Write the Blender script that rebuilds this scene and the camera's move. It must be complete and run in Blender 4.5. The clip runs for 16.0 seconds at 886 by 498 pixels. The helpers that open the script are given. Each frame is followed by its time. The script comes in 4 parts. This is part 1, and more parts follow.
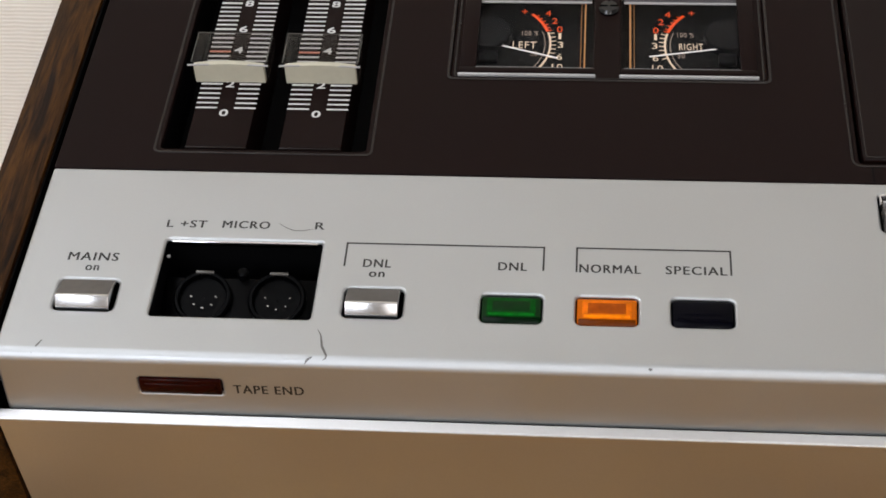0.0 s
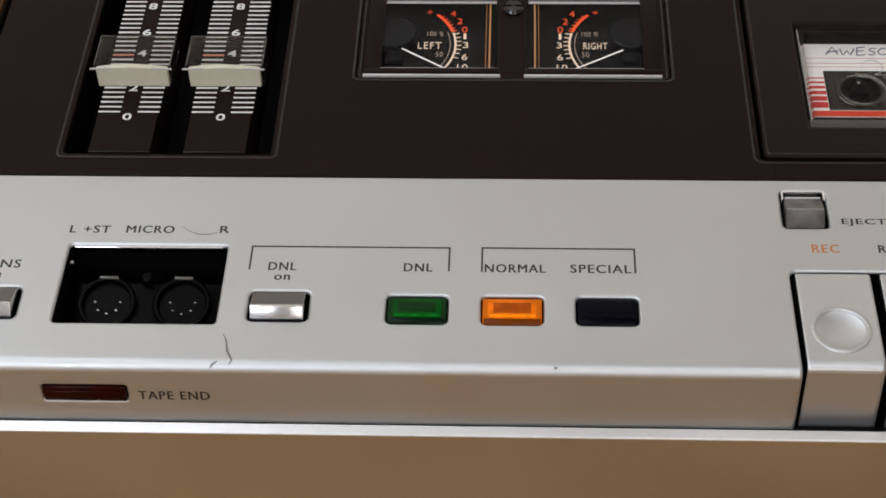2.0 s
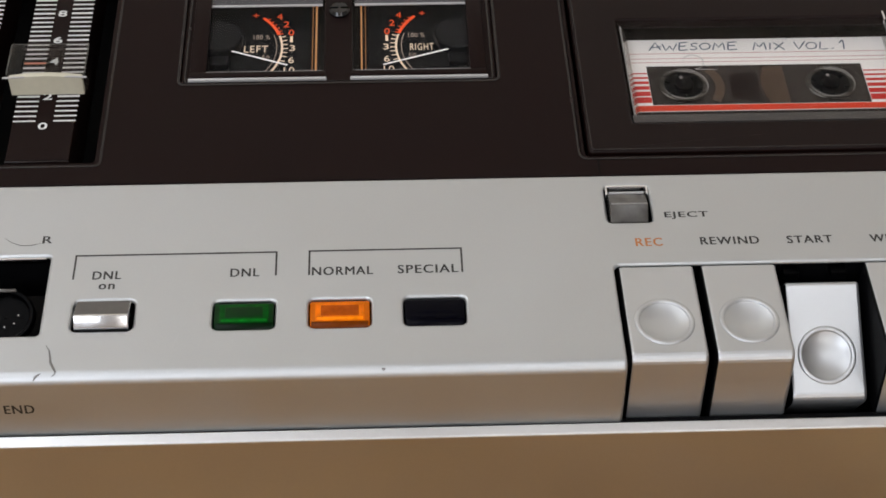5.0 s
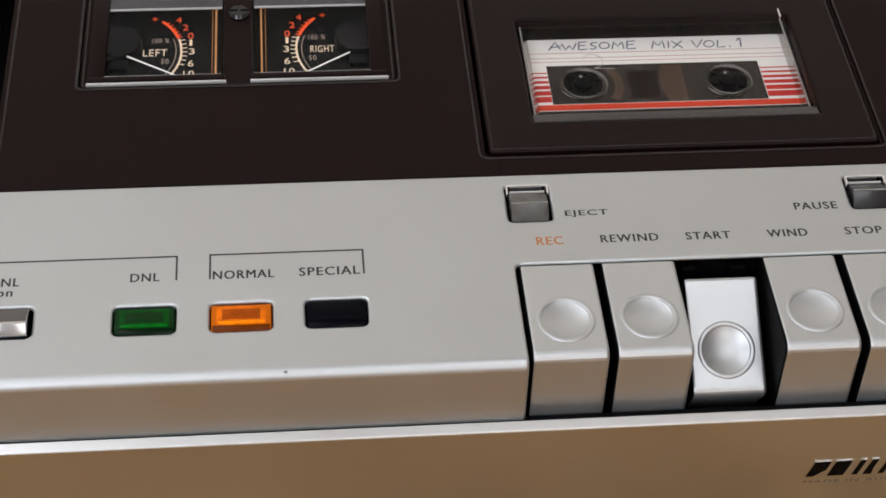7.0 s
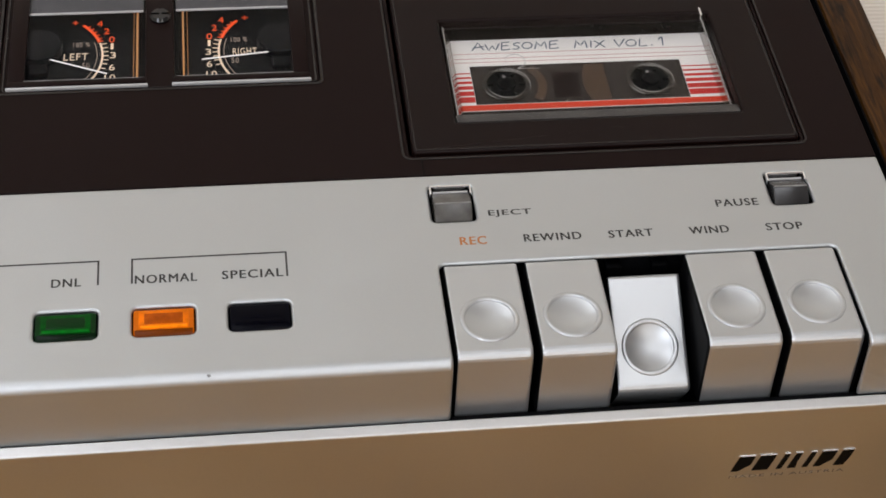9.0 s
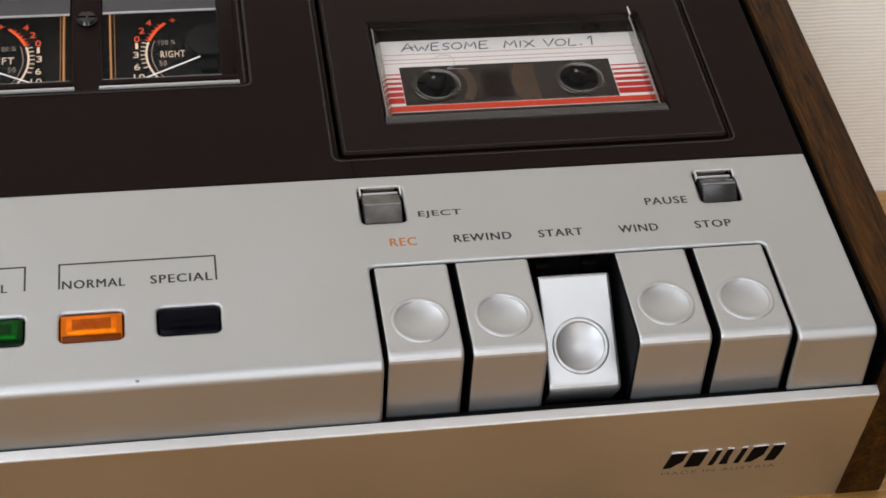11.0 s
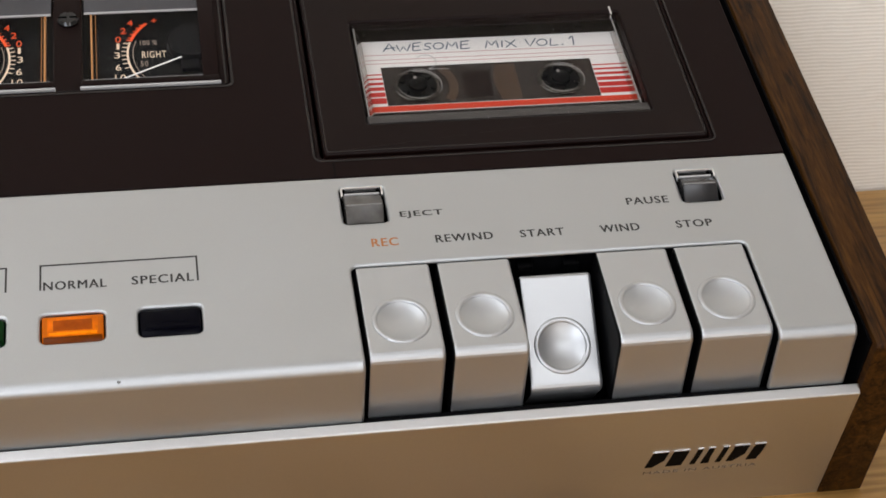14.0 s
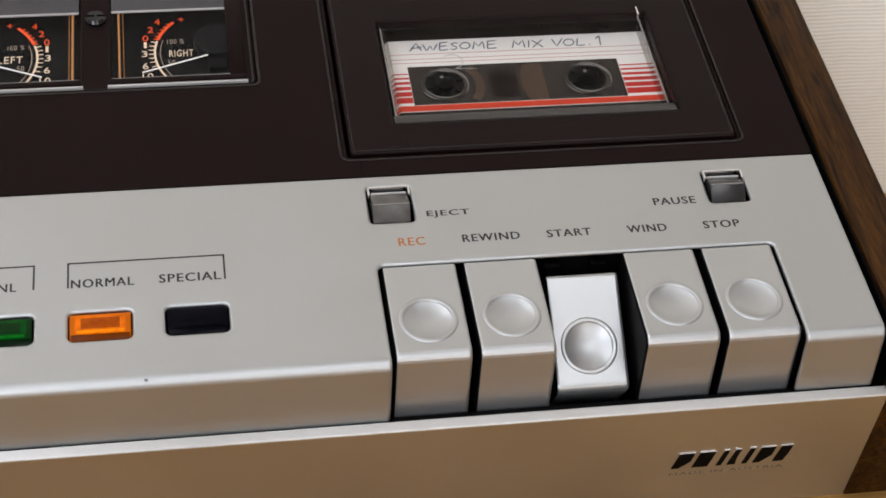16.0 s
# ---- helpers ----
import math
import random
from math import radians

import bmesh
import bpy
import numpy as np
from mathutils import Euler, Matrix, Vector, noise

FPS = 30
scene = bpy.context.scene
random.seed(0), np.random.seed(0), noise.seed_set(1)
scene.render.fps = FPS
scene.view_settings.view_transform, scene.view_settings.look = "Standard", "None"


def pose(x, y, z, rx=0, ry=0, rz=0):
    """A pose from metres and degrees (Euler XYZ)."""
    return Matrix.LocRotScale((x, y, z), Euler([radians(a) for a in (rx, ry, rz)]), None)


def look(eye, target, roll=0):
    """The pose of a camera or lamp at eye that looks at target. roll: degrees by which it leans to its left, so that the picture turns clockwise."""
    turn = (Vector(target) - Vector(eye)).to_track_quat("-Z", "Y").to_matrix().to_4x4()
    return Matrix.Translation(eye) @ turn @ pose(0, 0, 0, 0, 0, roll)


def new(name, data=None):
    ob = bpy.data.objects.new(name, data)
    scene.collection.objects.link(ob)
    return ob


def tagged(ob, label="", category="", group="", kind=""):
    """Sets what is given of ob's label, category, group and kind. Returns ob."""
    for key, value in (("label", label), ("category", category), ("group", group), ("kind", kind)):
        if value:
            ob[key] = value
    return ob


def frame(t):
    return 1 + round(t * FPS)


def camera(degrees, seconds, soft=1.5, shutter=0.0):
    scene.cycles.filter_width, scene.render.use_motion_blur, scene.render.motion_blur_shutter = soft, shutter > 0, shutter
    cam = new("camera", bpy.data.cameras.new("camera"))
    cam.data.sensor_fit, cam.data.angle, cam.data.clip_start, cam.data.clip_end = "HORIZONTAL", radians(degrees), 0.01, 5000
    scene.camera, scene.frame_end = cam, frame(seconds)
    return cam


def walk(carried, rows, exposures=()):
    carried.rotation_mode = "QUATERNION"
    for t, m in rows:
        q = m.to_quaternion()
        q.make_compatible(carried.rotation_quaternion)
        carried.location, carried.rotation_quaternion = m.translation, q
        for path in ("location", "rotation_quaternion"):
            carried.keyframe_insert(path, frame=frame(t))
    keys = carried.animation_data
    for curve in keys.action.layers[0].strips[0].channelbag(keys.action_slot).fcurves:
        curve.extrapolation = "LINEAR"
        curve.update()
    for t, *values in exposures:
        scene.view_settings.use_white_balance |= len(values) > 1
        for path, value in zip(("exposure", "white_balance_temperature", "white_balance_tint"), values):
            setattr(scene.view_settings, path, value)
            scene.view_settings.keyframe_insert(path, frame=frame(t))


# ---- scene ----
S = 0.001                      # the deck is drawn in millimetres, in its own frame
SLOPE = 20.0                   # the deck's top falls towards the front
H = (43 * math.sin(radians(SLOPE)) + 65 * math.cos(radians(SLOPE))) * S
DECK = pose(0, 0, H, SLOPE, 0, 0)

cam = camera(29.32, 16.0, soft=1.7)
ROWS = [
    (0, 2.06, -291.65, 309.41, 43.333, 2.586, 4.265),
    (0.5, 2.93, -292.11, 309.48, 43.360, 2.322, 3.847),
    (1, 4.21, -291.40, 309.20, 43.308, 2.032, 3.290),
    (1.5, 6.26, -291.17, 309.43, 43.254, 1.648, 2.525),
    (2, 7.29, -291.01, 309.49, 43.234, 1.341, 1.958),
    (2.5, 9.01, -290.95, 309.52, 43.223, 1.028, 1.321),
    (3, 10.68, -291.04, 309.25, 43.247, 0.688, 0.619),
    (3.5, 11.83, -291.20, 308.70, 43.319, 0.262, -0.153),
    (4, 14.22, -290.85, 309.25, 43.247, -0.098, -0.916),
    (6.5, 21.37, -291.40, 309.17, 43.387, -1.722, -4.134),
    (7, 22.43, -291.56, 309.39, 43.408, -2.093, -4.789),
    (7.5, 23.49, -291.54, 309.26, 43.446, -2.344, -5.295),
    (8, 24.38, -291.40, 309.72, 43.417, -2.586, -5.789),
    (8.5, 25.45, -291.64, 309.89, 43.439, -2.767, -6.182),
    (9, 26.76, -292.34, 309.20, 43.590, -3.017, -6.719),
    (9.5, 28.03, -292.19, 309.42, 43.592, -3.382, -7.404),
    (12, 31.04, -292.54, 309.19, 43.737, -3.978, -8.710),
    (12.5, 31.06, -292.62, 309.61, 43.711, -4.068, -8.779),
    (13, 31.06, -292.38, 309.76, 43.686, -4.179, -8.915),
    (13.5, 31.12, -292.29, 309.85, 43.680, -4.200, -8.979),
    (14, 31.33, -292.33, 309.91, 43.674, -4.167, -8.960),
    (14.5, 31.35, -292.46, 309.55, 43.718, -4.127, -8.930),
    (15, 31.07, -292.58, 309.66, 43.709, -4.100, -8.827),
    (15.5, 30.37, -292.24, 309.96, 43.643, -3.971, -8.672),
    (16, 29.46, -292.11, 309.33, 43.663, -3.865, -8.333),
]
walk(cam, [(t, DECK @ pose(x * S, y * S, z * S, rx, ry, rz)) for t, x, y, z, rx, ry, rz in ROWS],
     exposures=[(0.0, -0.02), (4.0, -0.05), (8.0, 0.04), (16.0, 0.04)])

# ---- world and light ----
world = bpy.data.worlds.new("room_world")
scene.world = world
world.use_nodes = True
world.node_tree.nodes["Background"].inputs["Color"].default_value = (1.0, 0.86, 0.70, 1)
world.node_tree.nodes["Background"].inputs["Strength"].default_value = 0.05


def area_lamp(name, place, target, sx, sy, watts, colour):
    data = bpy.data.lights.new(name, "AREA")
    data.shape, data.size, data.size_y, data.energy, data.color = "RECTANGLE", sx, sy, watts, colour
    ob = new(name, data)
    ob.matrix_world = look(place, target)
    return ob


area_lamp("ceiling_light", (-0.85, -0.05, 1.66), (-0.3, -0.1, 0.0), 0.5, 0.6, 6, (0.92, 0.967, 1.06))
area_lamp("ceiling_light_front", (-0.6, -0.7, 1.66), (-0.2, -0.2, 0.0), 0.7, 0.8, 7.8, (0.92, 0.967, 1.06))
area_lamp("ceiling_light_rear", (0.45, -1.35, 1.66), (0.1, -0.1, 0.0), 0.8, 0.7, 9.6, (0.94, 0.967, 1.03))
# Two added fill lamps on the south wall, which has no window.
area_lamp("front_fill_left", (-1.3, -2.86, 1.0), (-1.3, 0.0, 1.0), 1.3, 1.35, 35, (0.91, 0.967, 1.08))
area_lamp("front_fill_right", (0.8, -2.86, 0.6), (0.8, 0.0, 0.6), 1.3, 1.1, 13, (1.0, 0.967, 0.96))

# ---- materials ----
def material(name, colour, rough=0.5, metal=0.0, vary=0.08, grain=400.0, bump=0.02, coat=0.0, emit=None, emit_power=0.0, spec=0.5):
    """A principled material with two scales of variation in colour and gloss, and a fine relief."""
    m = bpy.data.materials.new(name)
    m.use_nodes = True
    nt = m.node_tree
    b = nt.nodes["Principled BSDF"]
    co = nt.nodes.new("ShaderNodeTexCoord")
    big, fine = nt.nodes.new("ShaderNodeTexNoise"), nt.nodes.new("ShaderNodeTexNoise")
    big.inputs["Scale"].default_value, fine.inputs["Scale"].default_value = 28.0, grain
    big.inputs["Detail"].default_value, fine.inputs["Detail"].default_value = 4.0, 3.0
    mix = nt.nodes.new("ShaderNodeMath")
    mix.operation = "ADD"
    ramp = nt.nodes.new("ShaderNodeMapRange")
    ramp.inputs["From Min"].default_value, ramp.inputs["From Max"].default_value = 0.6, 1.4
    ramp.inputs["To Min"].default_value, ramp.inputs["To Max"].default_value = 1 - vary, 1 + vary
    scale = nt.nodes.new("ShaderNodeVectorMath")
    scale.operation = "SCALE"
    scale.inputs[0].default_value = colour
    for n in (big, fine):
        nt.links.new(co.outputs["Object"], n.inputs["Vector"])
    nt.links.new(big.outputs["Fac"], mix.inputs[0])
    nt.links.new(fine.outputs["Fac"], mix.inputs[1])
    nt.links.new(mix.outputs[0], ramp.inputs["Value"])
    nt.links.new(ramp.outputs["Result"], scale.inputs["Scale"])
    nt.links.new(scale.outputs["Vector"], b.inputs["Base Color"])
    gloss = nt.nodes.new("ShaderNodeMapRange")
    gloss.inputs["From Min"].default_value, gloss.inputs["From Max"].default_value = 0.3, 0.7
    gloss.inputs["To Min"].default_value, gloss.inputs["To Max"].default_value = rough * 0.92, min(1, rough * 1.08)
    nt.links.new(big.outputs["Fac"], gloss.inputs["Value"])
    nt.links.new(gloss.outputs["Result"], b.inputs["Roughness"])
    b.inputs["Metallic"].default_value = metal
    b.inputs["Coat Weight"].default_value = coat
    b.inputs["Specular IOR Level"].default_value = spec
    if bump:
        bp = nt.nodes.new("ShaderNodeBump")
        bp.inputs["Strength"].default_value, bp.inputs["Distance"].default_value = bump, 0.0003
        nt.links.new(fine.outputs["Fac"], bp.inputs["Height"])
        nt.links.new(bp.outputs["Normal"], b.inputs["Normal"])
    if emit:
        b.inputs["Emission Color"].default_value = (*emit, 1)
        b.inputs["Emission Strength"].default_value = emit_power
    return m


def wood_material(name, light, dark, along, scale, rough, coat=0.0):
    """Wood with stretched fibres, pores and broad figure. along: the stretch of the texture in x, y and z."""
    m = bpy.data.materials.new(name)
    m.use_nodes = True
    nt = m.node_tree
    b = nt.nodes["Principled BSDF"]
    co, mp = nt.nodes.new("ShaderNodeTexCoord"), nt.nodes.new("ShaderNodeMapping")
    mp.inputs["Scale"].default_value = along
    nt.links.new(co.outputs["Object"], mp.inputs["Vector"])
    figure, fibre = nt.nodes.new("ShaderNodeTexNoise"), nt.nodes.new("ShaderNodeTexNoise")
    figure.inputs["Scale"].default_value, figure.inputs["Detail"].default_value, figure.inputs["Distortion"].default_value = scale, 5, 1.2
    fibre.inputs["Scale"].default_value, fibre.inputs["Detail"].default_value = scale * 5, 6
    ramp, pores = nt.nodes.new("ShaderNodeValToRGB"), nt.nodes.new("ShaderNodeValToRGB")
    ramp.color_ramp.elements[0].position, ramp.color_ramp.elements[1].position = 0.33, 0.67
    ramp.color_ramp.elements[0].color, ramp.color_ramp.elements[1].color = (*dark, 1), (*light, 1)
    pores.color_ramp.elements[0].position, pores.color_ramp.elements[1].position = 0.36, 0.58
    pores.color_ramp.elements[0].color, pores.color_ramp.elements[1].color = (0.55, 0.5, 0.45, 1), (1, 1, 1, 1)
    mul = nt.nodes.new("ShaderNodeMix")
    mul.data_type, mul.blend_type = "RGBA", "MULTIPLY"
    mul.inputs["Factor"].default_value = 0.8
    for n in (figure, fibre):
        nt.links.new(mp.outputs["Vector"], n.inputs["Vector"])
    nt.links.new(figure.outputs["Fac"], ramp.inputs["Fac"])
    nt.links.new(fibre.outputs["Fac"], pores.inputs["Fac"])
    nt.links.new(ramp.outputs["Color"], mul.inputs["A"])
    nt.links.new(pores.outputs["Color"], mul.inputs["B"])
    nt.links.new(mul.outputs["Result"], b.inputs["Base Color"])
    bp = nt.nodes.new("ShaderNodeBump")
    bp.inputs["Strength"].default_value, bp.inputs["Distance"].default_value = 0.25, 0.0004
    nt.links.new(fibre.outputs["Fac"], bp.inputs["Height"])
    nt.links.new(bp.outputs["Normal"], b.inputs["Normal"])
    b.inputs["Roughness"].default_value = rough
    b.inputs["Coat Weight"].default_value = coat
    b.inputs["Specular IOR Level"].default_value = 0.12
    return m


def wallpaper_material():
    """Off-white embossed paper with fine level ribs, broken by a coarser crumple."""
    m = bpy.data.materials.new("ribbed_wallpaper")
    m.use_nodes = True
    nt = m.node_tree
    b = nt.nodes["Principled BSDF"]
    co = nt.nodes.new("ShaderNodeTexCoord")
    wave, noise_tex = nt.nodes.new("ShaderNodeTexWave"), nt.nodes.new("ShaderNodeTexNoise")
    wave.bands_direction, wave.wave_profile = "Z", "SIN"
    wave.inputs["Scale"].default_value, wave.inputs["Distortion"].default_value = RIB, 3.6
    wave.inputs["Detail"].default_value, wave.inputs["Detail Scale"].default_value = 4.0, 0.3
    mp = nt.nodes.new("ShaderNodeMapping")
    mp.inputs["Scale"].default_value = (150, 150, 300)
    nt.links.new(co.outputs["Object"], mp.inputs["Vector"])
    nt.links.new(mp.outputs["Vector"], noise_tex.inputs["Vector"])
    noise_tex.inputs["Scale"].default_value, noise_tex.inputs["Detail"].default_value = 1.0, 4
    nt.links.new(co.outputs["Object"], wave.inputs["Vector"])
    add = nt.nodes.new("ShaderNodeMath")
    add.operation = "ADD"
    nt.links.new(wave.outputs["Fac"], add.inputs[0])
    nt.links.new(noise_tex.outputs["Fac"], add.inputs[1])
    ramp = nt.nodes.new("ShaderNodeValToRGB")
    ramp.color_ramp.elements[0].position, ramp.color_ramp.elements[1].position = 0.2, 0.8
    ramp.color_ramp.elements[0].color, ramp.color_ramp.elements[1].color = (0.85, 0.795, 0.70, 1), (0.90, 0.855, 0.765, 1)
    half = nt.nodes.new("ShaderNodeMath")
    half.operation = "MULTIPLY"
    half.inputs[1].default_value = 0.55
    nt.links.new(add.outputs[0], half.inputs[0])
    nt.links.new(half.outputs[0], ramp.inputs["Fac"])
    nt.links.new(ramp.outputs["Color"], b.inputs["Base Color"])
    bp = nt.nodes.new("ShaderNodeBump")
    bp.inputs["Strength"].default_value, bp.inputs["Distance"].default_value = 0.24, 0.0005
    nt.links.new(add.outputs[0], bp.inputs["Height"])
    nt.links.new(bp.outputs["Normal"], b.inputs["Normal"])
    b.inputs["Roughness"].default_value = 0.8
    return m


def glass_material(name, colour=(1, 1, 1), rough=0.02, base=0.03, edge=0.35):
    """Clear or tinted plastic: mostly see-through, with a glossy skin."""
    m = bpy.data.materials.new(name)
    m.use_nodes = True
    nt = m.node_tree
    nt.nodes.remove(nt.nodes["Principled BSDF"])
    out = nt.nodes["Material Output"]
    clear, gloss = nt.nodes.new("ShaderNodeBsdfTransparent"), nt.nodes.new("ShaderNodeBsdfGlossy")
    clear.inputs["Color"].default_value = (*colour, 1)
    gloss.inputs["Roughness"].default_value = rough
    lw, up, fac = nt.nodes.new("ShaderNodeLayerWeight"), nt.nodes.new("ShaderNodeMath"), nt.nodes.new("ShaderNodeMath")
    lw.inputs["Blend"].default_value = 0.5
    up.operation, fac.operation = "POWER", "MULTIPLY_ADD"
    up.inputs[1].default_value = 3.0
    fac.inputs[1].default_value, fac.inputs[2].default_value = edge, base
    nt.links.new(lw.outputs["Facing"], up.inputs[0])
    nt.links.new(up.outputs[0], fac.inputs[0])
    mx = nt.nodes.new("ShaderNodeMixShader")
    nt.links.new(fac.outputs[0], mx.inputs["Fac"])
    nt.links.new(clear.outputs["BSDF"], mx.inputs[1])
    nt.links.new(gloss.outputs["BSDF"], mx.inputs[2])
    nt.links.new(mx.outputs["Shader"], out.inputs["Surface"])
    return m


SILVER = material("satin_aluminium", (0.485, 0.50, 0.507), 0.44, 0.90, 0.03, 2500, 0.012)
SILVER_KEY = material("satin_silver_key", (0.50, 0.512, 0.52), 0.40, 0.85, 0.02, 2500, 0.008)
FRONT = material("brushed_front_aluminium", (0.56, 0.555, 0.545), 0.36, 0.92, 0.03, 1500, 0.012)
BROWN = material("dark_brown_plastic", (0.0076, 0.0030, 0.0026), 0.46, 0.0, 0.12, 1800, 0.06, spec=0.075)
LID = material("black_brown_lid_plastic", (0.0066, 0.0025, 0.0021), 0.36, 0.0, 0.10, 1800, 0.04, spec=0.11)
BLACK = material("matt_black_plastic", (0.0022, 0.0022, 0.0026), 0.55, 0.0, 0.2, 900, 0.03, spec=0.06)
SOCKET = material("black_socket_plastic", (0.0006, 0.0006, 0.0008), 0.34, 0.0, 0.5, 500, 0.08, spec=0.06)
GLOSS_BLACK = material("gloss_black_plastic", (0.002, 0.002, 0.0025), 0.16, 0.0, 0.2, 600, 0.02, spec=0.5)
LIP = material("smoky_window_lip", (0.045, 0.041, 0.039), 0.3, 0.0, 0.1, 900, 0.02, spec=0.3)
RIM = material("glossy_brown_rim", (0.0085, 0.0052, 0.0048), 0.26, 0.0, 0.1, 1200, 0.02, spec=0.34)
METER_BLACK = material("meter_dial_black", (0.0030, 0.0030, 0.0036), 0.4, 0.0, 0.2, 900, 0.0, spec=0.1)
METER_SHEEN = material("grey_glass_sheen", (0.060, 0.058, 0.062), 0.3, 0.0, 0.15, 900, 0.01, spec=0.3)
COVER = material("meter_cover_black", (0.0032, 0.0034, 0.0044), 0.35, 0.0, 0.1, 900, 0.005, spec=0.12)
CHROME = material("polished_chrome", (0.80, 0.80, 0.81), 0.10, 1.0, 0.03, 600, 0.004)
CHROME_SOFT = material("worn_chrome_button", (0.60, 0.595, 0.595), 0.20, 1.0, 0.03, 600, 0.006)
BUTTON_TOP = material("dark_reflection_button_top", (0.15, 0.145, 0.14), 0.30, 0.9, 0.10, 600, 0.01)
CREAM = material("aged_cream_plastic", (0.50, 0.47, 0.365), 0.45, 0.0, 0.06, 500, 0.02)
WHITE_PRINT = material("white_print", (0.62, 0.62, 0.605), 0.6, 0.0, 0.12, 3000, 0)
RED_PRINT = material("faded_red_print", (0.55, 0.20, 0.13), 0.6, 0.0, 0.12, 3000, 0)
PRINT = material("worn_black_print", (0.014, 0.0135, 0.0135), 0.55, 0.0, 0.3, 3000, 0)
BLACK_PRINT = material("black_print", (0.014, 0.013, 0.013), 0.55, 0.0, 0.2, 3000, 0)
ORANGE_PRINT = material("orange_print", (0.42, 0.15, 0.035), 0.55, 0.0, 0.1, 3000, 0)
SCRATCH = material("scratched_metal", (0.16, 0.155, 0.15), 0.6, 0.4, 0.3, 3000, 0.05)
# Each lens colour comes in several tones that hold its light and shade.
GREEN_LENS = material("green_lens", (0.0006, 0.120, 0.007), 0.2, 0.0, 0.7, 420, 0.02, spec=0.06)
GREEN_MID = material("shaded_green_lens", (0.0004, 0.050, 0.0032), 0.2, 0.0, 0.7, 380, 0.02, spec=0.06)
GREEN_DEEP = material("deep_shaded_green_lens", (0.0004, 0.022, 0.002), 0.2, 0.0, 0.3, 300, 0.01, spec=0.12)
GREEN_DARK = material("shaded_green_lens_edge", (0.0004, 0.008, 0.0014), 0.25, 0.0, 0.3, 300, 0.01, spec=0.08)
ORANGE_DARK = material("shaded_orange_lens_edge", (0.12, 0.024, 0.0005), 0.25, 0.0, 0.4, 300, 0.01, spec=0.08)
ORANGE_HEART = material("shaded_orange_lens_heart", (0.27, 0.045, 0.0006), 0.2, 0.0, 0.5, 380, 0.02, emit=(1.0, 0.18, 0.0), emit_power=0.04, spec=0.10)
ORANGE_MID = material("shaded_orange_lens", (0.52, 0.105, 0.0006), 0.2, 0.0, 0.6, 380, 0.02, emit=(1.0, 0.22, 0.0), emit_power=0.09, spec=0.10)
ORANGE_LENS = material("lit_orange_lens", (0.70, 0.175, 0.001), 0.2, 0.0, 0.7, 420, 0.02, emit=(1.0, 0.28, 0.0), emit_power=0.22, spec=0.10)
ORANGE_DEEP = material("orange_lens_rim", (0.44, 0.090, 0.001), 0.2, 0.0, 0.2, 300, 0.01, emit=(1.0, 0.24, 0.0), emit_power=0.06, spec=0.10)
DARK_LENS = material("unlit_blue_black_lens", (0.0008, 0.0008, 0.0028), 0.25, 0.0, 0.2, 300, 0.01, spec=0.05)
RED_LENS = material("unlit_dark_red_lens", (0.019, 0.0012, 0.0005), 0.16, 0.0, 0.8, 160, 0.01, spec=0.10)
SMOKE = material("smoky_grey_button_plastic", (0.085, 0.078, 0.069), 0.26, 0.0, 0.6, 250, 0.03, spec=0.35)
SMOKE_DARK = material("dark_smoky_button_plastic", (0.022, 0.021, 0.021), 0.2, 0.0, 0.35, 250, 0.03, spec=0.4)
# Lamp light on the printed scale and the needle is put in as emission.
RED_GLOW = material("lit_red_scale", (0.5, 0.05, 0.01), 0.6, 0.0, 0.05, 900, 0, emit=(1.0, 0.10, 0.012), emit_power=0.58)
WHITE_GLOW = material("lit_ivory_scale", (0.7, 0.6, 0.45), 0.6, 0.0, 0.05, 900, 0, emit=(1.0, 0.64, 0.38), emit_power=0.33)
DIM_GLOW = material("dim_ivory_scale", (0.3, 0.25, 0.2), 0.6, 0.0, 0.05, 900, 0, emit=(1.0, 0.66, 0.48), emit_power=0.14)
AMBER = material("amber_lit_wall_glow", (0.4, 0.2, 0.07), 0.3, 0.0, 0.2, 300, 0.01, emit=(1.0, 0.42, 0.12), emit_power=0.24)
NEEDLE = material("glowing_white_needle", (0.85, 0.83, 0.80), 0.4, 0.0, 0.03, 900, 0, emit=(1.0, 0.92, 0.85), emit_power=0.35)
LABEL = material("white_paper_label", (0.74, 0.71, 0.68), 0.65, 0.0, 0.05, 1500, 0.02)
LABEL_RED = material("red_label_print", (0.46, 0.013, 0.007), 0.6, 0.0, 0.08, 1500, 0.02)
LABEL_ORANGE = material("orange_red_label_print", (0.60, 0.032, 0.003), 0.6, 0.0, 0.08, 1500, 0.02)
LABEL_PINK = material("thin_red_label_rule", (0.42, 0.16, 0.14), 0.6, 0.0, 0.08, 1500, 0.02)
INK = material("blue_black_ink", (0.035, 0.06, 0.095), 0.6, 0.0, 0.2, 3000, 0)
SHELL = material("smoky_cassette_shell", (0.017, 0.0125, 0.0108), 0.25, 0.0, 0.15, 700, 0.02, spec=0.25)
TAPE = material("brown_magnetic_tape", (0.036, 0.015, 0.0035), 0.35, 0.0, 0.1, 1500, 0.03)
HUB_BLACK = material("black_spindle", (0.0015, 0.0015, 0.002), 0.4, 0.0, 0.2, 700, 0.02, spec=0.06)
CLEAR = glass_material("clear_window_plastic", (0.97, 0.965, 0.96), 0.03, 0.001, 0.11)
CLEAR_HOOD = glass_material("clear_hood_plastic", (0.88, 0.87, 0.86), 0.05, 0.006, 0.25)
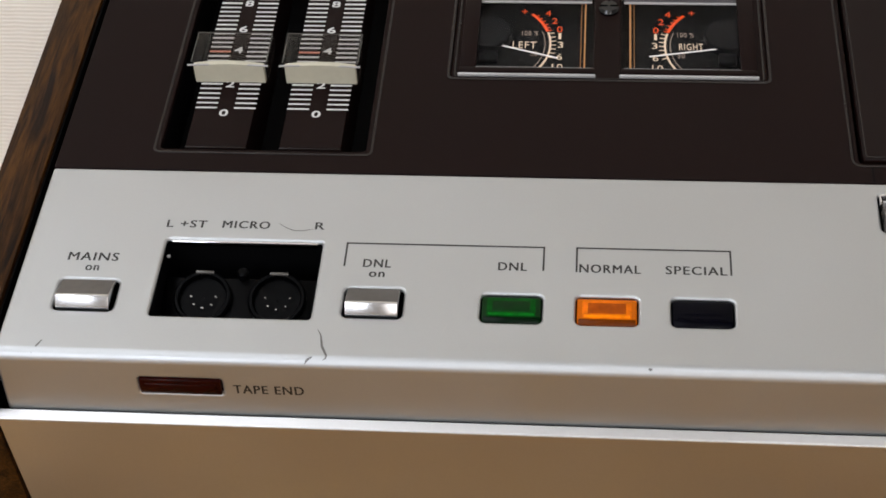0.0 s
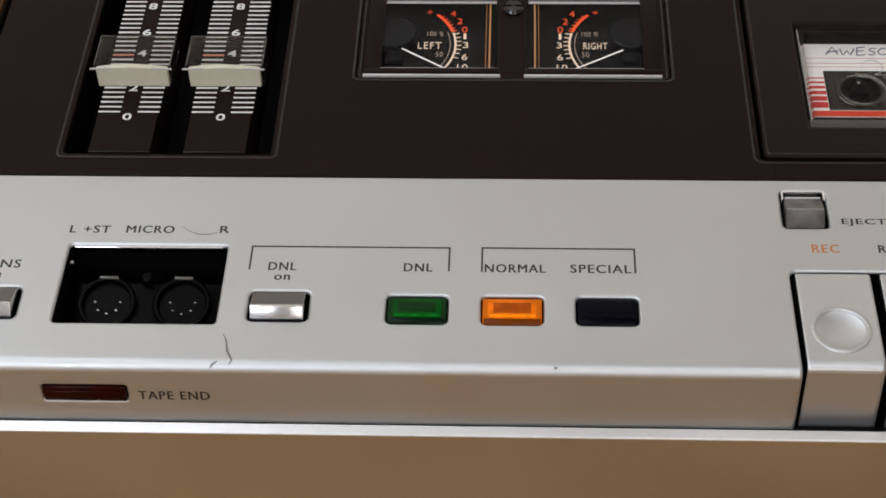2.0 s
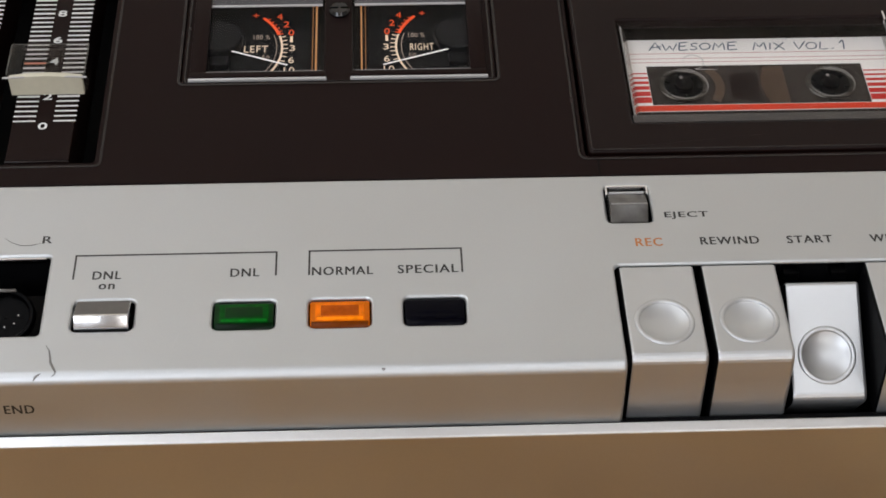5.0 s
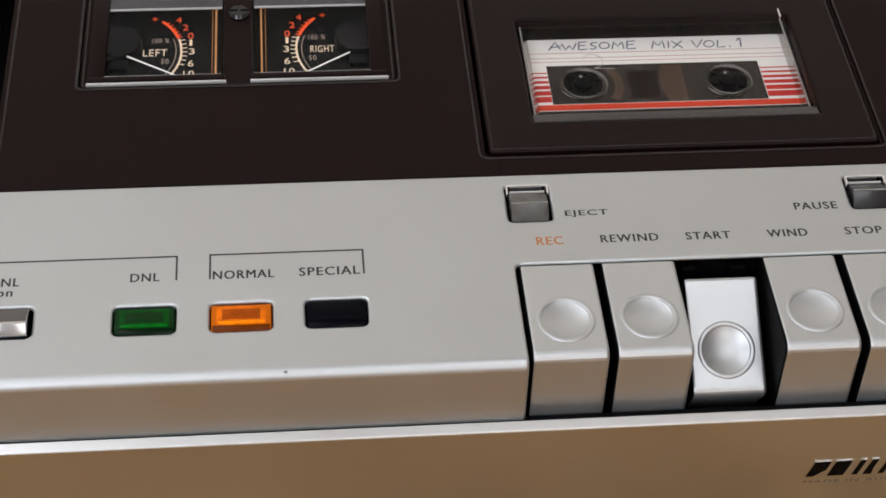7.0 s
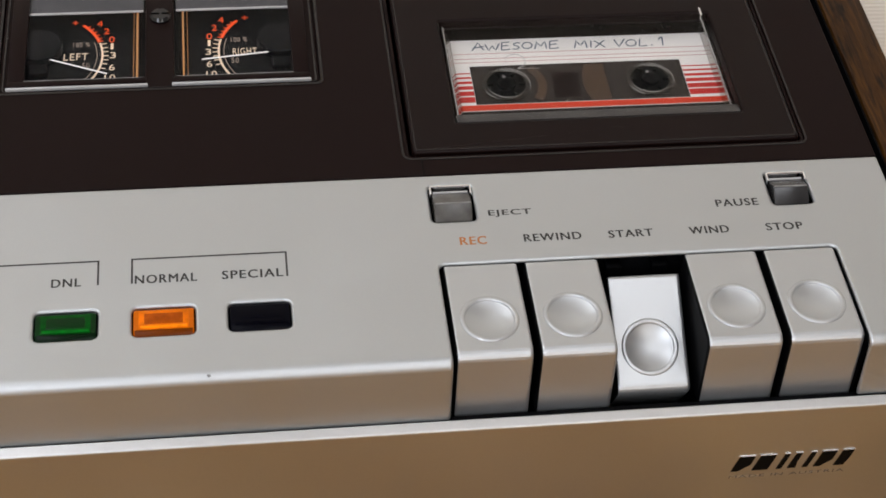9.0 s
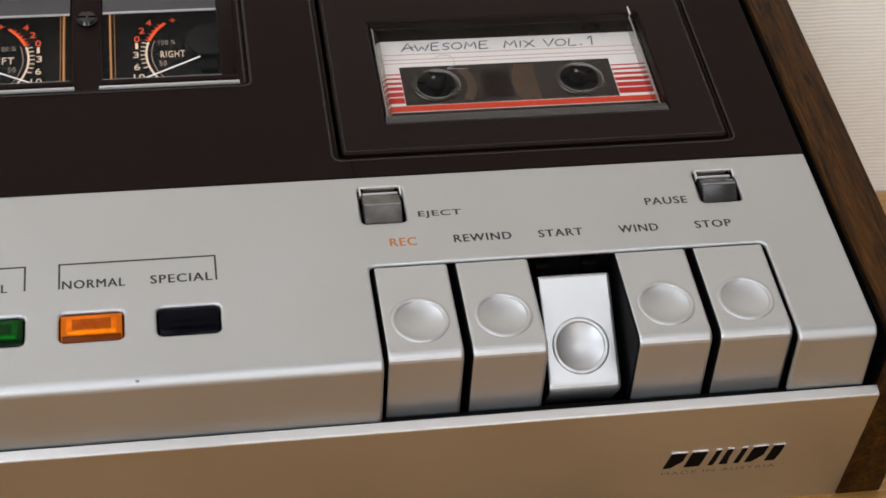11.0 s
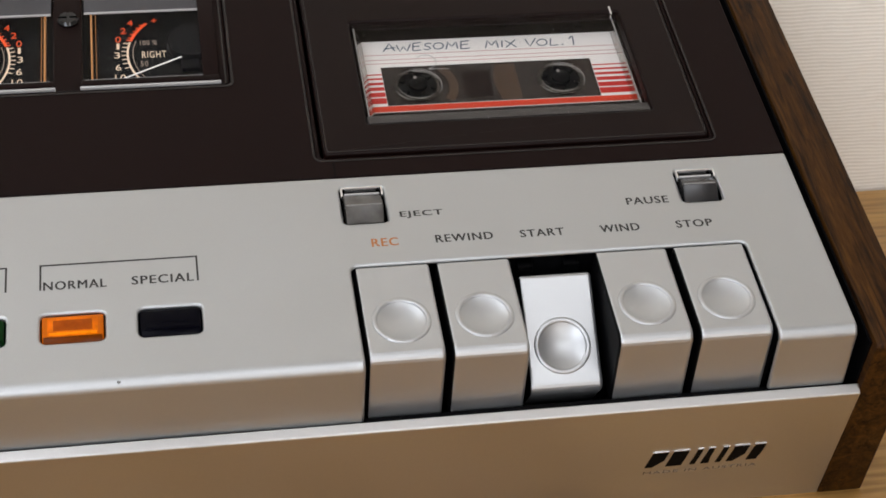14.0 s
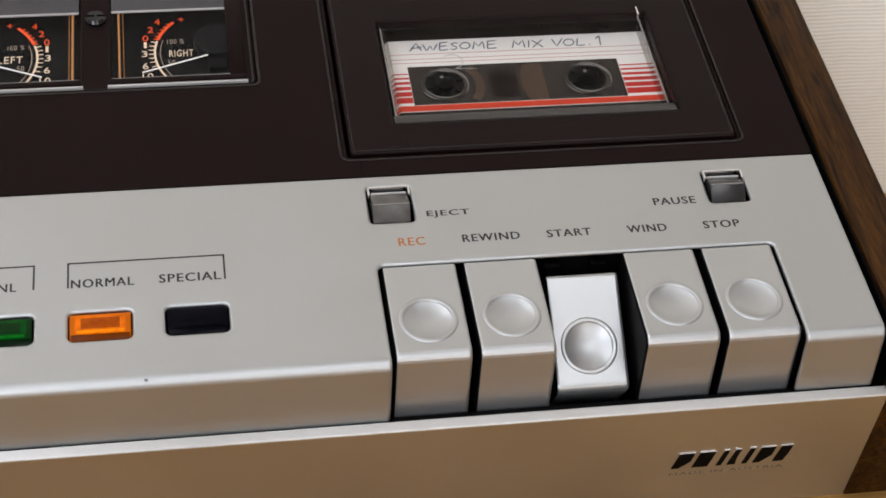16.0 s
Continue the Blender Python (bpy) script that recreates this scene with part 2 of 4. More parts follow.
CLEAR_RING = glass_material("clear_hub_rim", (0.55, 0.53, 0.51), 0.10, 0.05, 0.2)
METER_GLASS = glass_material("clear_meter_cover", (0.92, 0.92, 0.93), 0.03, 0.001, 0.14)
WINDOW_WALL = glass_material("moulded_window_wall", (0.80, 0.77, 0.73), 0.08, 0.22, 0.4)
# Thin pale strips in this colour stand in for glints on plastic edges.
GLINT = material("painted_edge_glint", (0.24, 0.23, 0.22), 0.25, 0.0, 0.3, 700, 0.02)
EDGE = material("pale_edges_and_highlights", (0.42, 0.41, 0.40), 0.2, 0.0, 0.05, 900, 0.01)
WALNUT = wood_material("dark_walnut_veneer", (0.074, 0.0295, 0.0048), (0.0085, 0.0030, 0.0012), (12, 1.0, 12), 36.0, 0.50, 0.0)
TABLE_WOOD = wood_material("oiled_pine_table", (0.50, 0.285, 0.085), (0.40, 0.21, 0.06), (0.7, 8, 8), 9.0, 0.42, 0.1)
RIB = 215.0
WALLPAPER = wallpaper_material()
CEILING_PAINT = material("white_ceiling_paint", (0.80, 0.79, 0.77), 0.85, 0.0, 0.03, 90, 0.05)
WALL_PAINT = material("pale_wall_paint", (0.62, 0.60, 0.57), 0.85, 0.0, 0.05, 90, 0.05)
FLOOR_WOOD = wood_material("brown_floorboards", (0.26, 0.15, 0.07), (0.17, 0.09, 0.04), (1, 8, 8), 5.0, 0.45)


# ---- mesh helpers (millimetres) ----
def mesh_from(bm, name, mat, angle=32.0):
    me = bpy.data.meshes.new(name)
    bmesh.ops.recalc_face_normals(bm, faces=bm.faces)
    bm.to_mesh(me)
    bm.free()
    me.transform(Matrix.Diagonal((S, S, S, 1)))
    me.polygons.foreach_set("use_smooth", [True] * len(me.polygons))
    me.set_sharp_from_angle(angle=radians(angle))
    me.materials.append(mat)
    return me


def part(name, bm, mat, parent, label="", m=None, bevel=0.0, kind="", angle=32.0):
    """One mesh under a thing or a part, in millimetres."""
    ob = new(name, mesh_from(bm, name, mat, angle))
    ob.parent = parent
    if m is not None:
        ob.matrix_local = m
    if bevel:
        mod = ob.modifiers.new("edge", "BEVEL")
        mod.width, mod.segments, mod.limit_method, mod.angle_limit, mod.harden_normals = bevel * S, 3, "ANGLE", radians(40), False
        mod.use_clamp_overlap = False
        flat = ob.modifiers.new("flat", "WEIGHTED_NORMAL")
        flat.weight, flat.keep_sharp = 100, True
    return tagged(ob, label=label, kind=kind)


def box(x0, x1, y0, y1, z0, z1, bev=0.0, seg=2):
    bm = bmesh.new()
    bmesh.ops.create_cube(bm, size=1)
    bmesh.ops.scale(bm, vec=(x1 - x0, y1 - y0, z1 - z0), verts=bm.verts)
    bmesh.ops.translate(bm, vec=((x0 + x1) / 2, (y0 + y1) / 2, (z0 + z1) / 2), verts=bm.verts)
    if bev:
        bmesh.ops.bevel(bm, geom=bm.edges[:], offset=bev, segments=seg, profile=0.5, affect="EDGES", clamp_overlap=True)
    return bm


def prism(profile, x0, x1, bev=0.0, seg=2):
    """A closed outline in y and z, drawn out along x."""
    bm = bmesh.new()
    a = [bm.verts.new((x0, y, z)) for y, z in profile]
    b = [bm.verts.new((x1, y, z)) for y, z in profile]
    n = len(profile)
    bm.faces.new(a), bm.faces.new(b[::-1])
    for i in range(n):
        bm.faces.new((a[i], b[i], b[(i + 1) % n], a[(i + 1) % n]))
    bmesh.ops.recalc_face_normals(bm, faces=bm.faces)
    if bev:
        bmesh.ops.bevel(bm, geom=bm.edges[:], offset=bev, segments=seg, profile=0.5, affect="EDGES", clamp_overlap=True)
    return bm


def slab(x0, x1, y0, y1, z0, z1, r, seg=5):
    """An upright block with rounded corners in plan."""
    pts = []
    for cx, cy, a in ((x1 - r, y1 - r, 0), (x0 + r, y1 - r, 90), (x0 + r, y0 + r, 180), (x1 - r, y0 + r, 270)):
        pts += [(cx + r * math.cos(radians(a + 90 * k / seg)), cy + r * math.sin(radians(a + 90 * k / seg))) for k in range(seg + 1)]
    return column(pts, z0, z1)


def column(pts, z0, z1):
    bm = bmesh.new()
    a, b = [bm.verts.new((x, y, z0)) for x, y in pts], [bm.verts.new((x, y, z1)) for x, y in pts]
    bm.faces.new(a[::-1]), bm.faces.new(b)
    n = len(pts)
    for i in range(n):
        bm.faces.new((a[i], a[(i + 1) % n], b[(i + 1) % n], b[i]))
    bmesh.ops.recalc_face_normals(bm, faces=bm.faces)
    return bm


def turned(outline, cx, cy, seg=40, close=False):
    """A body of revolution about an upright axis; outline: radius and height."""
    bm = bmesh.new()
    rings = [[bm.verts.new((cx + r * math.cos(2 * math.pi * k / seg), cy + r * math.sin(2 * math.pi * k / seg), z)) for k in range(seg)] for r, z in outline]
    pairs = list(zip(rings, rings[1:])) + ([(rings[-1], rings[0])] if close else [])
    for p, q in pairs:
        for k in range(seg):
            bm.faces.new((p[k], p[(k + 1) % seg], q[(k + 1) % seg], q[k]))
    if not close:
        bm.faces.new(rings[0][::-1]), bm.faces.new(rings[-1])
    bmesh.ops.recalc_face_normals(bm, faces=bm.faces)
    return bm


def ball(cx, cy, cz, r, seg=48, rings=32):
    bm = bmesh.new()
    bmesh.ops.create_uvsphere(bm, u_segments=seg, v_segments=rings, radius=r)
    bmesh.ops.translate(bm, vec=(cx, cy, cz), verts=bm.verts)
    return bm


def join(*bms):
    out = bmesh.new()
    for b in bms:
        me = bpy.data.meshes.new("tmp")
        b.to_mesh(me)
        b.free()
        out.from_mesh(me)
        bpy.data.meshes.remove(me)
    return out


def cut(body, cutter):
    """body minus cutter, both closed."""
    obs = []
    for b in (body, cutter):
        me = bpy.data.meshes.new("tmp")
        bmesh.ops.recalc_face_normals(b, faces=b.faces)
        b.to_mesh(me)
        b.free()
        obs.append(new("tmp", me))
    mod = obs[0].modifiers.new("cut", "BOOLEAN")
    mod.operation, mod.object, mod.solver = "DIFFERENCE", obs[1], "EXACT"
    me = bpy.data.meshes.new_from_object(obs[0].evaluated_get(bpy.context.evaluated_depsgraph_get()))
    out = bmesh.new()
    out.from_mesh(me)
    for o in obs:
        data = o.data
        bpy.data.objects.remove(o)
        bpy.data.meshes.remove(data)
    bpy.data.meshes.remove(me)
    return out


def ribbon(points, width, z, thick=0.05, taper=False):
    """A flat line through points in plan."""
    bm = bmesh.new()
    n = len(points)
    rows = []
    for i, (x, y) in enumerate(points):
        ax, ay = points[max(i - 1, 0)]
        bx, by = points[min(i + 1, n - 1)]
        d = math.hypot(bx - ax, by - ay) or 1
        w = width / 2 * (math.sin(math.pi * (i + 0.6) / (n + 0.2)) if taper else 1)
        nx, ny = -(by - ay) / d * w, (bx - ax) / d * w
        rows.append([bm.verts.new((x + nx, y + ny, z)), bm.verts.new((x - nx, y - ny, z)),
                     bm.verts.new((x - nx, y - ny, z + thick)), bm.verts.new((x + nx, y + ny, z + thick))])
    for p, q in zip(rows, rows[1:]):
        for k in range(4):
            bm.faces.new((p[k], p[(k + 1) % 4], q[(k + 1) % 4], q[k]))
    bm.faces.new(rows[0]), bm.faces.new(rows[-1][::-1])
    return bm


def lettering(text, x0, x1, y0, y1, z, thick=0.06, weight=0.0, shear=0.0, bold=0.0):
    """Letters that fill the given box in plan."""
    cu = bpy.data.curves.new("tmp", "FONT")
    cu.body, cu.extrude, cu.offset, cu.shear, cu.resolution_u, cu.space_character = text, 0.0, weight, shear, 3, 1.14
    ob = new("tmp", cu)
    me = bpy.data.meshes.new_from_object(ob.evaluated_get(bpy.context.evaluated_depsgraph_get()))
    bm = bmesh.new()
    bm.from_mesh(me)
    bpy.data.objects.remove(ob)
    bpy.data.curves.remove(cu)
    bpy.data.meshes.remove(me)
    xs, ys = [v.co.x for v in bm.verts], [v.co.y for v in bm.verts]
    ax, bx, ay, by = min(xs), max(xs), min(ys), max(ys)
    for v in bm.verts:
        v.co = (x0 + (v.co.x - ax) / (bx - ax) * (x1 - x0), y0 + (v.co.y - ay) / (by - ay) * (y1 - y0), z)
    if bold:
        twin = bm.copy()
        bmesh.ops.translate(bm, vec=(-bold, 0, 0), verts=bm.verts)
        bmesh.ops.translate(twin, vec=(bold, 0, 0.012), verts=twin.verts)
        bm = join(bm, twin)
    got = bmesh.ops.extrude_face_region(bm, geom=bm.faces[:])
    bmesh.ops.translate(bm, vec=(0, 0, thick), verts=[v for v in got["geom"] if isinstance(v, bmesh.types.BMVert)])
    return bm


def stand(bm):
    """Turns what lies flat in plan up onto the front: y becomes z."""
    for v in bm.verts:
        v.co = (v.co.x, -v.co.z, v.co.y)
    return bm


# ---- the room ----
def room_box(name, x0, x1, y0, y1, z0, z1, mat, label):
    bm = box(x0, x1, y0, y1, z0, z1)
    me = bpy.data.meshes.new(name)
    bm.to_mesh(me)
    bm.free()
    me.materials.append(mat)
    return tagged(new(name, me), label=label, kind="structure")


WALL_Y = (138 * math.cos(radians(SLOPE)) + 131 * math.sin(radians(SLOPE))) * S
room_box("wall_north", -2.0, 2.2, WALL_Y, WALL_Y + 0.12, -0.74, 1.7, WALLPAPER, "off-white ribbed wallpaper wall behind the table")
room_box("wall_south", -2.0, 2.2, -3.0, -2.88, -0.74, 1.7, WALL_PAINT, "plain warm painted wall")
room_box("wall_west", -2.12, -2.0, -3.0, WALL_Y + 0.12, -0.74, 1.7, WALL_PAINT, "plain warm painted wall")
room_box("wall_east", 2.2, 2.32, -3.0, WALL_Y + 0.12, -0.74, 1.7, WALL_PAINT, "plain warm painted wall")
room_box("floor", -2.12, 2.32, -3.0, WALL_Y + 0.12, -0.86, -0.74, FLOOR_WOOD, "brown wooden floor")
room_box("ceiling", -2.12, 2.32, -3.0, WALL_Y + 0.12, 1.7, 1.82, CEILING_PAINT, "white painted ceiling")


def table():
    root = tagged(new("table"), label="honey-coloured oiled pine table against the wall", category="table")
    root.matrix_world = pose(0, 0, -0.74)
    y1 = WALL_Y - 0.002
    top = 740.0
    part("tabletop", box(-650, 800, -620, y1 * 1000, top - 28, top, 2.0), TABLE_WOOD, root)
    for x in (-600, 750):
        for y in (-570, y1 * 1000 - 60):
            part("leg", box(x - 30, x + 30, y - 30, y + 30, 0, top - 28, 1.5), TABLE_WOOD, root)
    return root


table()

# ---- the cassette deck ----
deck = tagged(new("cassette_deck"), label="vintage cassette deck, silver controls, brown deck and walnut sides", category="cassette deck")
deck.matrix_world = DECK
X0, X1 = -140.0, 199.3          # the silver panel's ends
YB, YF = 25.3, -38.0            # its rear and front edges


def ground(y):
    """The table's height under the deck, in the deck's frame."""
    return -65.0 - (y + 43) * math.tan(radians(SLOPE))


def side_panel(x0, x1, inner):
    top = -1.6
    prof = [(-42.6, ground(-42.6)), (-43.6, top - 1.2), (-42.6, top), (148, top), (150, top - 2), (118, ground(118))]
    side = part("side_panel", prism(prof, x0, x1, 0.6, 2), WALNUT, deck, "dark walnut side panel")
    # Black strip puts the gap's shade on the panel's inner face.
    lin = [(-41.0, -45), (-41.0, top - 1.6), (147, top - 1.2), (147, -45)]
    part("gap_shade", prism(lin, inner - 0.3, inner + 0.3), BLACK, side, "black strip for the shade in the side gap")


side_panel(202.9, 215.6, 202.6)
side_panel(-155.6, -143.2, -142.9)

# assumed chassis that closes the body below and behind and stops light
chassis = part("chassis", join(
    box(X0 + 1, X1 - 1, -38.5, 140, -58, -56), box(X0 + 1, X1 - 1, 138, 140, -56, -4),
    box(X0 + 1, X0 + 2.5, -36, 138, -56, -2.5), box(X1 - 2.5, X1 - 1, -36, 138, -56, -2.5),
    box(X0 + 2.5, X1 - 2.5, -10, 138, -30, -28)), BLACK, deck, "assumed black inner chassis that stops light")

# silver control panel, one bent sheet
R, LEAN = 3.0, math.tan(radians(6))
ROLL_Y, ROLL_Z = YF - 1.38, -2.63


def skirt(z):
    """The front face of the panel's skirt, which leans forward as it falls."""
    return ROLL_Y + (z - ROLL_Z) * LEAN


def onto_skirt(bm):
    """Leans what was built against the plane y = 0 onto the skirt."""
    for v in bm.verts:
        v.co.y += skirt(v.co.z)
    return bm


def onto_roll(bm):
    """Lays flat marks onto the panel's rounded front edge."""
    for v in bm.verts:
        d = min(max(YF + 1.6 - v.co.y, 0.0), 0.99 * R)
        v.co.z += math.sqrt(R * R - d * d) - R
    return bm


arc = [(YF + 1.6 - R * math.sin(radians(a)), -R + R * math.cos(radians(a))) for a in range(0, 83, 9)]
arc_in = [(YF + 1.6 - (R - 1.4) * math.sin(radians(a)), -R + (R - 1.4) * math.cos(radians(a))) for a in range(81, -1, -27)]
sheet = prism([(YB, -1.4), (YB, 0)] + arc + [(skirt(-19.2), -19.2), (skirt(-19.2) + 1.4, -19.2)] + arc_in, X0, X1)
DIN = (-104.5, -64.2, -25.7, 0.2)
holes = [slab(*DIN, -8, 5, 1.0)]
PUSH = [(-129.0, -113.6, -24.7, -14.4), (-56.9, -42.0, -24.7, -15.0)]
LENS = [(-23.1, -8.0, -25.1, -15.9), (0.0, 15.2, -25.1, -15.9), (23.0, 38.2, -25.0, -15.9)]
ROCK = [(75.9, 87.4, 8.1, 21.2), (166.2, 177.4, 8.7, 20.6)]
for x0, x1, y0, y1 in PUSH + LENS:
    holes.append(slab(x0, x1, y0, y1, -8, 5, 1.6))
for x0, x1, y0, y1 in ROCK:
    holes.append(slab(x0, x1, y0, y1, -8, 5, 1.2))
KX0, KX1, KY = 75.7, 178.8, -6.7
holes.append(slab(KX0, KX1, -70, KY, -40, 5, 1.8))
holes.append(box(-105.4, -84.8, -46, -30, -12.0, -7.0, 0.6))
part("control_panel", cut(sheet, join(*holes)), SILVER, deck, "satin aluminium control panel", bevel=0.7)

# front panel below the keys, with its ledge
FRONT_LEAN = 2.2 / 46.6
front_prof = [(-38.0, -66.0), (-41.5, -24.0), (-41.5, -18.5), (-41.9, -18.4), (-44.3, -19.35), (-44.3, -20.0), (-42.15, -66.0)]
front = part("front_panel", prism(front_prof, X0 - 2.3, X1 + 3.7), FRONT, deck, "smooth aluminium front panel with bevelled ledge", bevel=0.45)

# dark brown deck plate with its openings
FAD = (-112.7, -56.9, 33.6, 128.0)
MET = (-36.6, 51.0, 64.2, 112.0)
LIDB = (71.2, 181.4, 32.0, 136.0)
plate = box(X0, X1, YB + 0.15, 140, -2.2, 0)
deck_holes = [slab(FAD[0], FAD[1], FAD[2], FAD[3], -9, 5, 1.2), slab(MET[0], MET[1], MET[2], MET[3], -9, 5, 1.5),
              slab(LIDB[0], LIDB[1], LIDB[2], LIDB[3], -9, 5, 2.0)]
part("deck_plate", cut(plate, join(*deck_holes)), BROWN, deck, "dark brown plastic deck plate", bevel=0.35)
# Black filler stands in for the shade between skirt and ledge.
part("front_gap_shade", box(X0 + 1, X1 - 1, -41.4, -39.5, -27, -19.7), BLACK, deck, "black filler for the shaded gap over the front panel")
part("seam", join(box(75.35, 75.95, YB + 0.3, 31.4, -0.2, 0.04), box(75.9, 180.5, 31.2, 31.45, -0.2, 0.03)), BLACK, deck, "narrow black seam")
well = part("lid_well", join(box(LIDB[0] - 1, LIDB[1] + 1, LIDB[2] - 1, LIDB[3] + 1, -22, -20),
                             box(LIDB[0] - 1, LIDB[0] + 0.4, LIDB[2], LIDB[3], -20, -2.3), box(LIDB[1] - 0.4, LIDB[1] + 1, LIDB[2], LIDB[3], -20, -2.3),
                             box(LIDB[0], LIDB[1], LIDB[2] - 1, LIDB[2] + 0.4, -20, -2.3)), BLACK, deck)


# ---- push buttons, lamps and sockets ----
def push_button(x0, x1, y0, y1):
    prof = [(y1 - 0.6, -4), (y1 - 0.6, 0.4), (y1 - 0.9, 0.6), (y0 + 2.8, 2.7), (y0 + 2.3, 2.65), (y0 + 0.6, 0.4), (y0 + 0.5, -4)]
    b = part("push_button", prism(prof, x0 + 0.9, x1 - 1.0, 0.35, 3), CHROME_SOFT, deck, "chromed push button, the dark reflection on its top painted in")
    # Rear-facing top takes a darker grey that holds its dark reflection.
    b.data.materials.append(BUTTON_TOP)
    for f in b.data.polygons:
        f.material_index = 1 if f.normal.y > 0.25 and f.normal.z > 0.5 else 0
    part("well", join(box(x0 - 0.5, x1 + 0.5, y0 - 0.5, y1 + 0.5, -6, -4.5)), BLACK, b)


for p in PUSH:
    push_button(*p)


def lens(x0, x1, y0, y1, rim, mid, core, heart, low, label):
    """A moulded lamp lens, its light and shade put in as tones: a rim, a hollow with a darker heart, a bright line
    below it and a dark lower facet.
    """
    a = part("indicator_lamp", prism([(y0 + 0.3, -3), (y0 + 0.3, -1.0), (y0 + 2.0, -0.1), (y1 - 1.2, 0.1), (y1 - 0.35, -0.7), (y1 - 0.35, -3)], x0 + 0.4, x1 - 0.4, 0.35, 3), rim, deck, label)
    part("hollow", prism([(y0 + 1.9, -0.5), (y0 + 2.0, 0.06), (y1 - 1.5, 0.17), (y1 - 1.4, -0.3)], x0 + 1.6, x1 - 1.6, 0.12), mid, a)
    part("heart", prism([(y0 + 3.5, -0.2), (y0 + 3.6, 0.17), (y0 + 4.6, 0.22), (y1 - 2.3, 0.2), (y1 - 2.2, -0.2)], x0 + 3.0, x1 - 3.0, 0.15, 3), heart, a)
    part("core", prism([(y0 + 2.2, -0.2), (y0 + 2.3, 0.16), (y0 + 3.1, 0.2), (y0 + 3.2, -0.2)], x0 + 2.0, x1 - 2.0, 0.12, 2), core, a)
    part("lower_facet", prism([(y0 + 0.3, -1.4), (y0 + 0.25, -0.75), (y0 + 1.85, 0.08), (y0 + 2.0, -0.4)], x0 + 0.7, x1 - 0.7, 0.1), low, a)


lens(*LENS[0], GREEN_DEEP, GREEN_MID, GREEN_LENS, GREEN_DEEP, GREEN_DARK, "green lamp lens")
lens(*LENS[1], ORANGE_DEEP, ORANGE_MID, ORANGE_LENS, ORANGE_HEART, ORANGE_DARK, "lit orange lamp lens")
lens(*LENS[2], DARK_LENS, DARK_LENS, DARK_LENS, DARK_LENS, DARK_LENS, "unlit blue-black lamp lens")


def socket_bay():
    x0, x1, y0, y1 = DIN
    bay = part("socket_bay", box(x0, x1, y0, y1, -20, -18.5), BLACK, deck, "black recessed microphone socket bay")
    for w in ((x0 - 1, x1 + 1, y1, y1 + 1.2), (x0 - 1.2, x0 - 0.1, y0, y1), (x1 + 0.1, x1 + 1.2, y0, y1), (x0 - 1, x1 + 1, y0 - 1.2, y0)):
        part("bay_wall", box(*w, -20, -1.5), BLACK, bay)
    part("lip", box(x0 + 1.2, x1 - 1.2, y1 - 0.75, y1 - 0.05, -1.9, -0.35, 0.2), CHROME, bay, "bright upper lip")
    part("clip", box(x0 + 2.2, x0 + 2.9, y0 + 6, y0 + 12, -12, -11, 0.15), EDGE, bay)
    part("clip", box(x0 + 0.3, x0 + 1.2, y1 - 4.2, y1 - 3.6, -3.0, -2.2, 0.15), EDGE, bay)
    tilt = 16.0
    rise = math.tan(radians(tilt))
    part("socket_plate", prism([(y0 + 0.1, -18.4), (y0 + 0.1, -11.6), (y0 + 18.4, -11.6 + 18.3 * rise), (y0 + 18.4, -18.4)], x0 + 0.1, x1 - 0.1, 0.2), SOCKET, bay, "black sloping socket plate")
    for cx in (-94.0, -75.0):
        y = -13.2
        m = pose(cx * S, y * S, (-11.6 + (y - y0 - 0.1) * rise + 0.2) * S, tilt, 0, 0)
        so = part("din_socket", cut(turned([(7.4, -1.0), (7.4, 0.9), (7.0, 1.4), (6.3, 1.4), (6.0, 1.0), (5.9, -0.1), (0.4, -0.1), (0.4, -1.0)], 0, 0, 48),
                                    box(-1.1, 1.1, 4.6, 7.0, 0.1, 3)), SOCKET, bay, "five-pin round socket", m)
        for k in range(5):
            a = radians(180 + 45 * k)
            part("contact", turned([(0.42, -0.2), (0.42, 0.2), (0.2, 0.4)], 3.2 * math.cos(a), 3.2 * math.sin(a) + 0.6, 12), CHROME, so, "bright contact")
            part("contact_hole", turned([(0.95, -0.3), (0.95, 0.02)], 3.2 * math.cos(a), 3.2 * math.sin(a) + 0.6, 16), BLACK, so)
        part("key_tab", box(-2.4, 2.4, 6.4, 7.2, 1.1, 1.85, 0.2), SMOKE, so)
    part("screw_boss", turned([(1.5, -9), (1.5, -4.6), (1.1, -4.2)], -84.4, -6.6, 16), SOCKET, bay)


socket_bay()
te = part("tape_end_lamp", onto_skirt(box(-105.2, -85.0, -0.5, 4, -11.85, -7.15, 0.45)), RED_LENS, deck, "unlit dark red tape-end lamp")
part("lens", onto_skirt(box(-104.0, -86.2, -0.9, -0.2, -11.0, -8.2, 0.3)), RED_LENS, te)


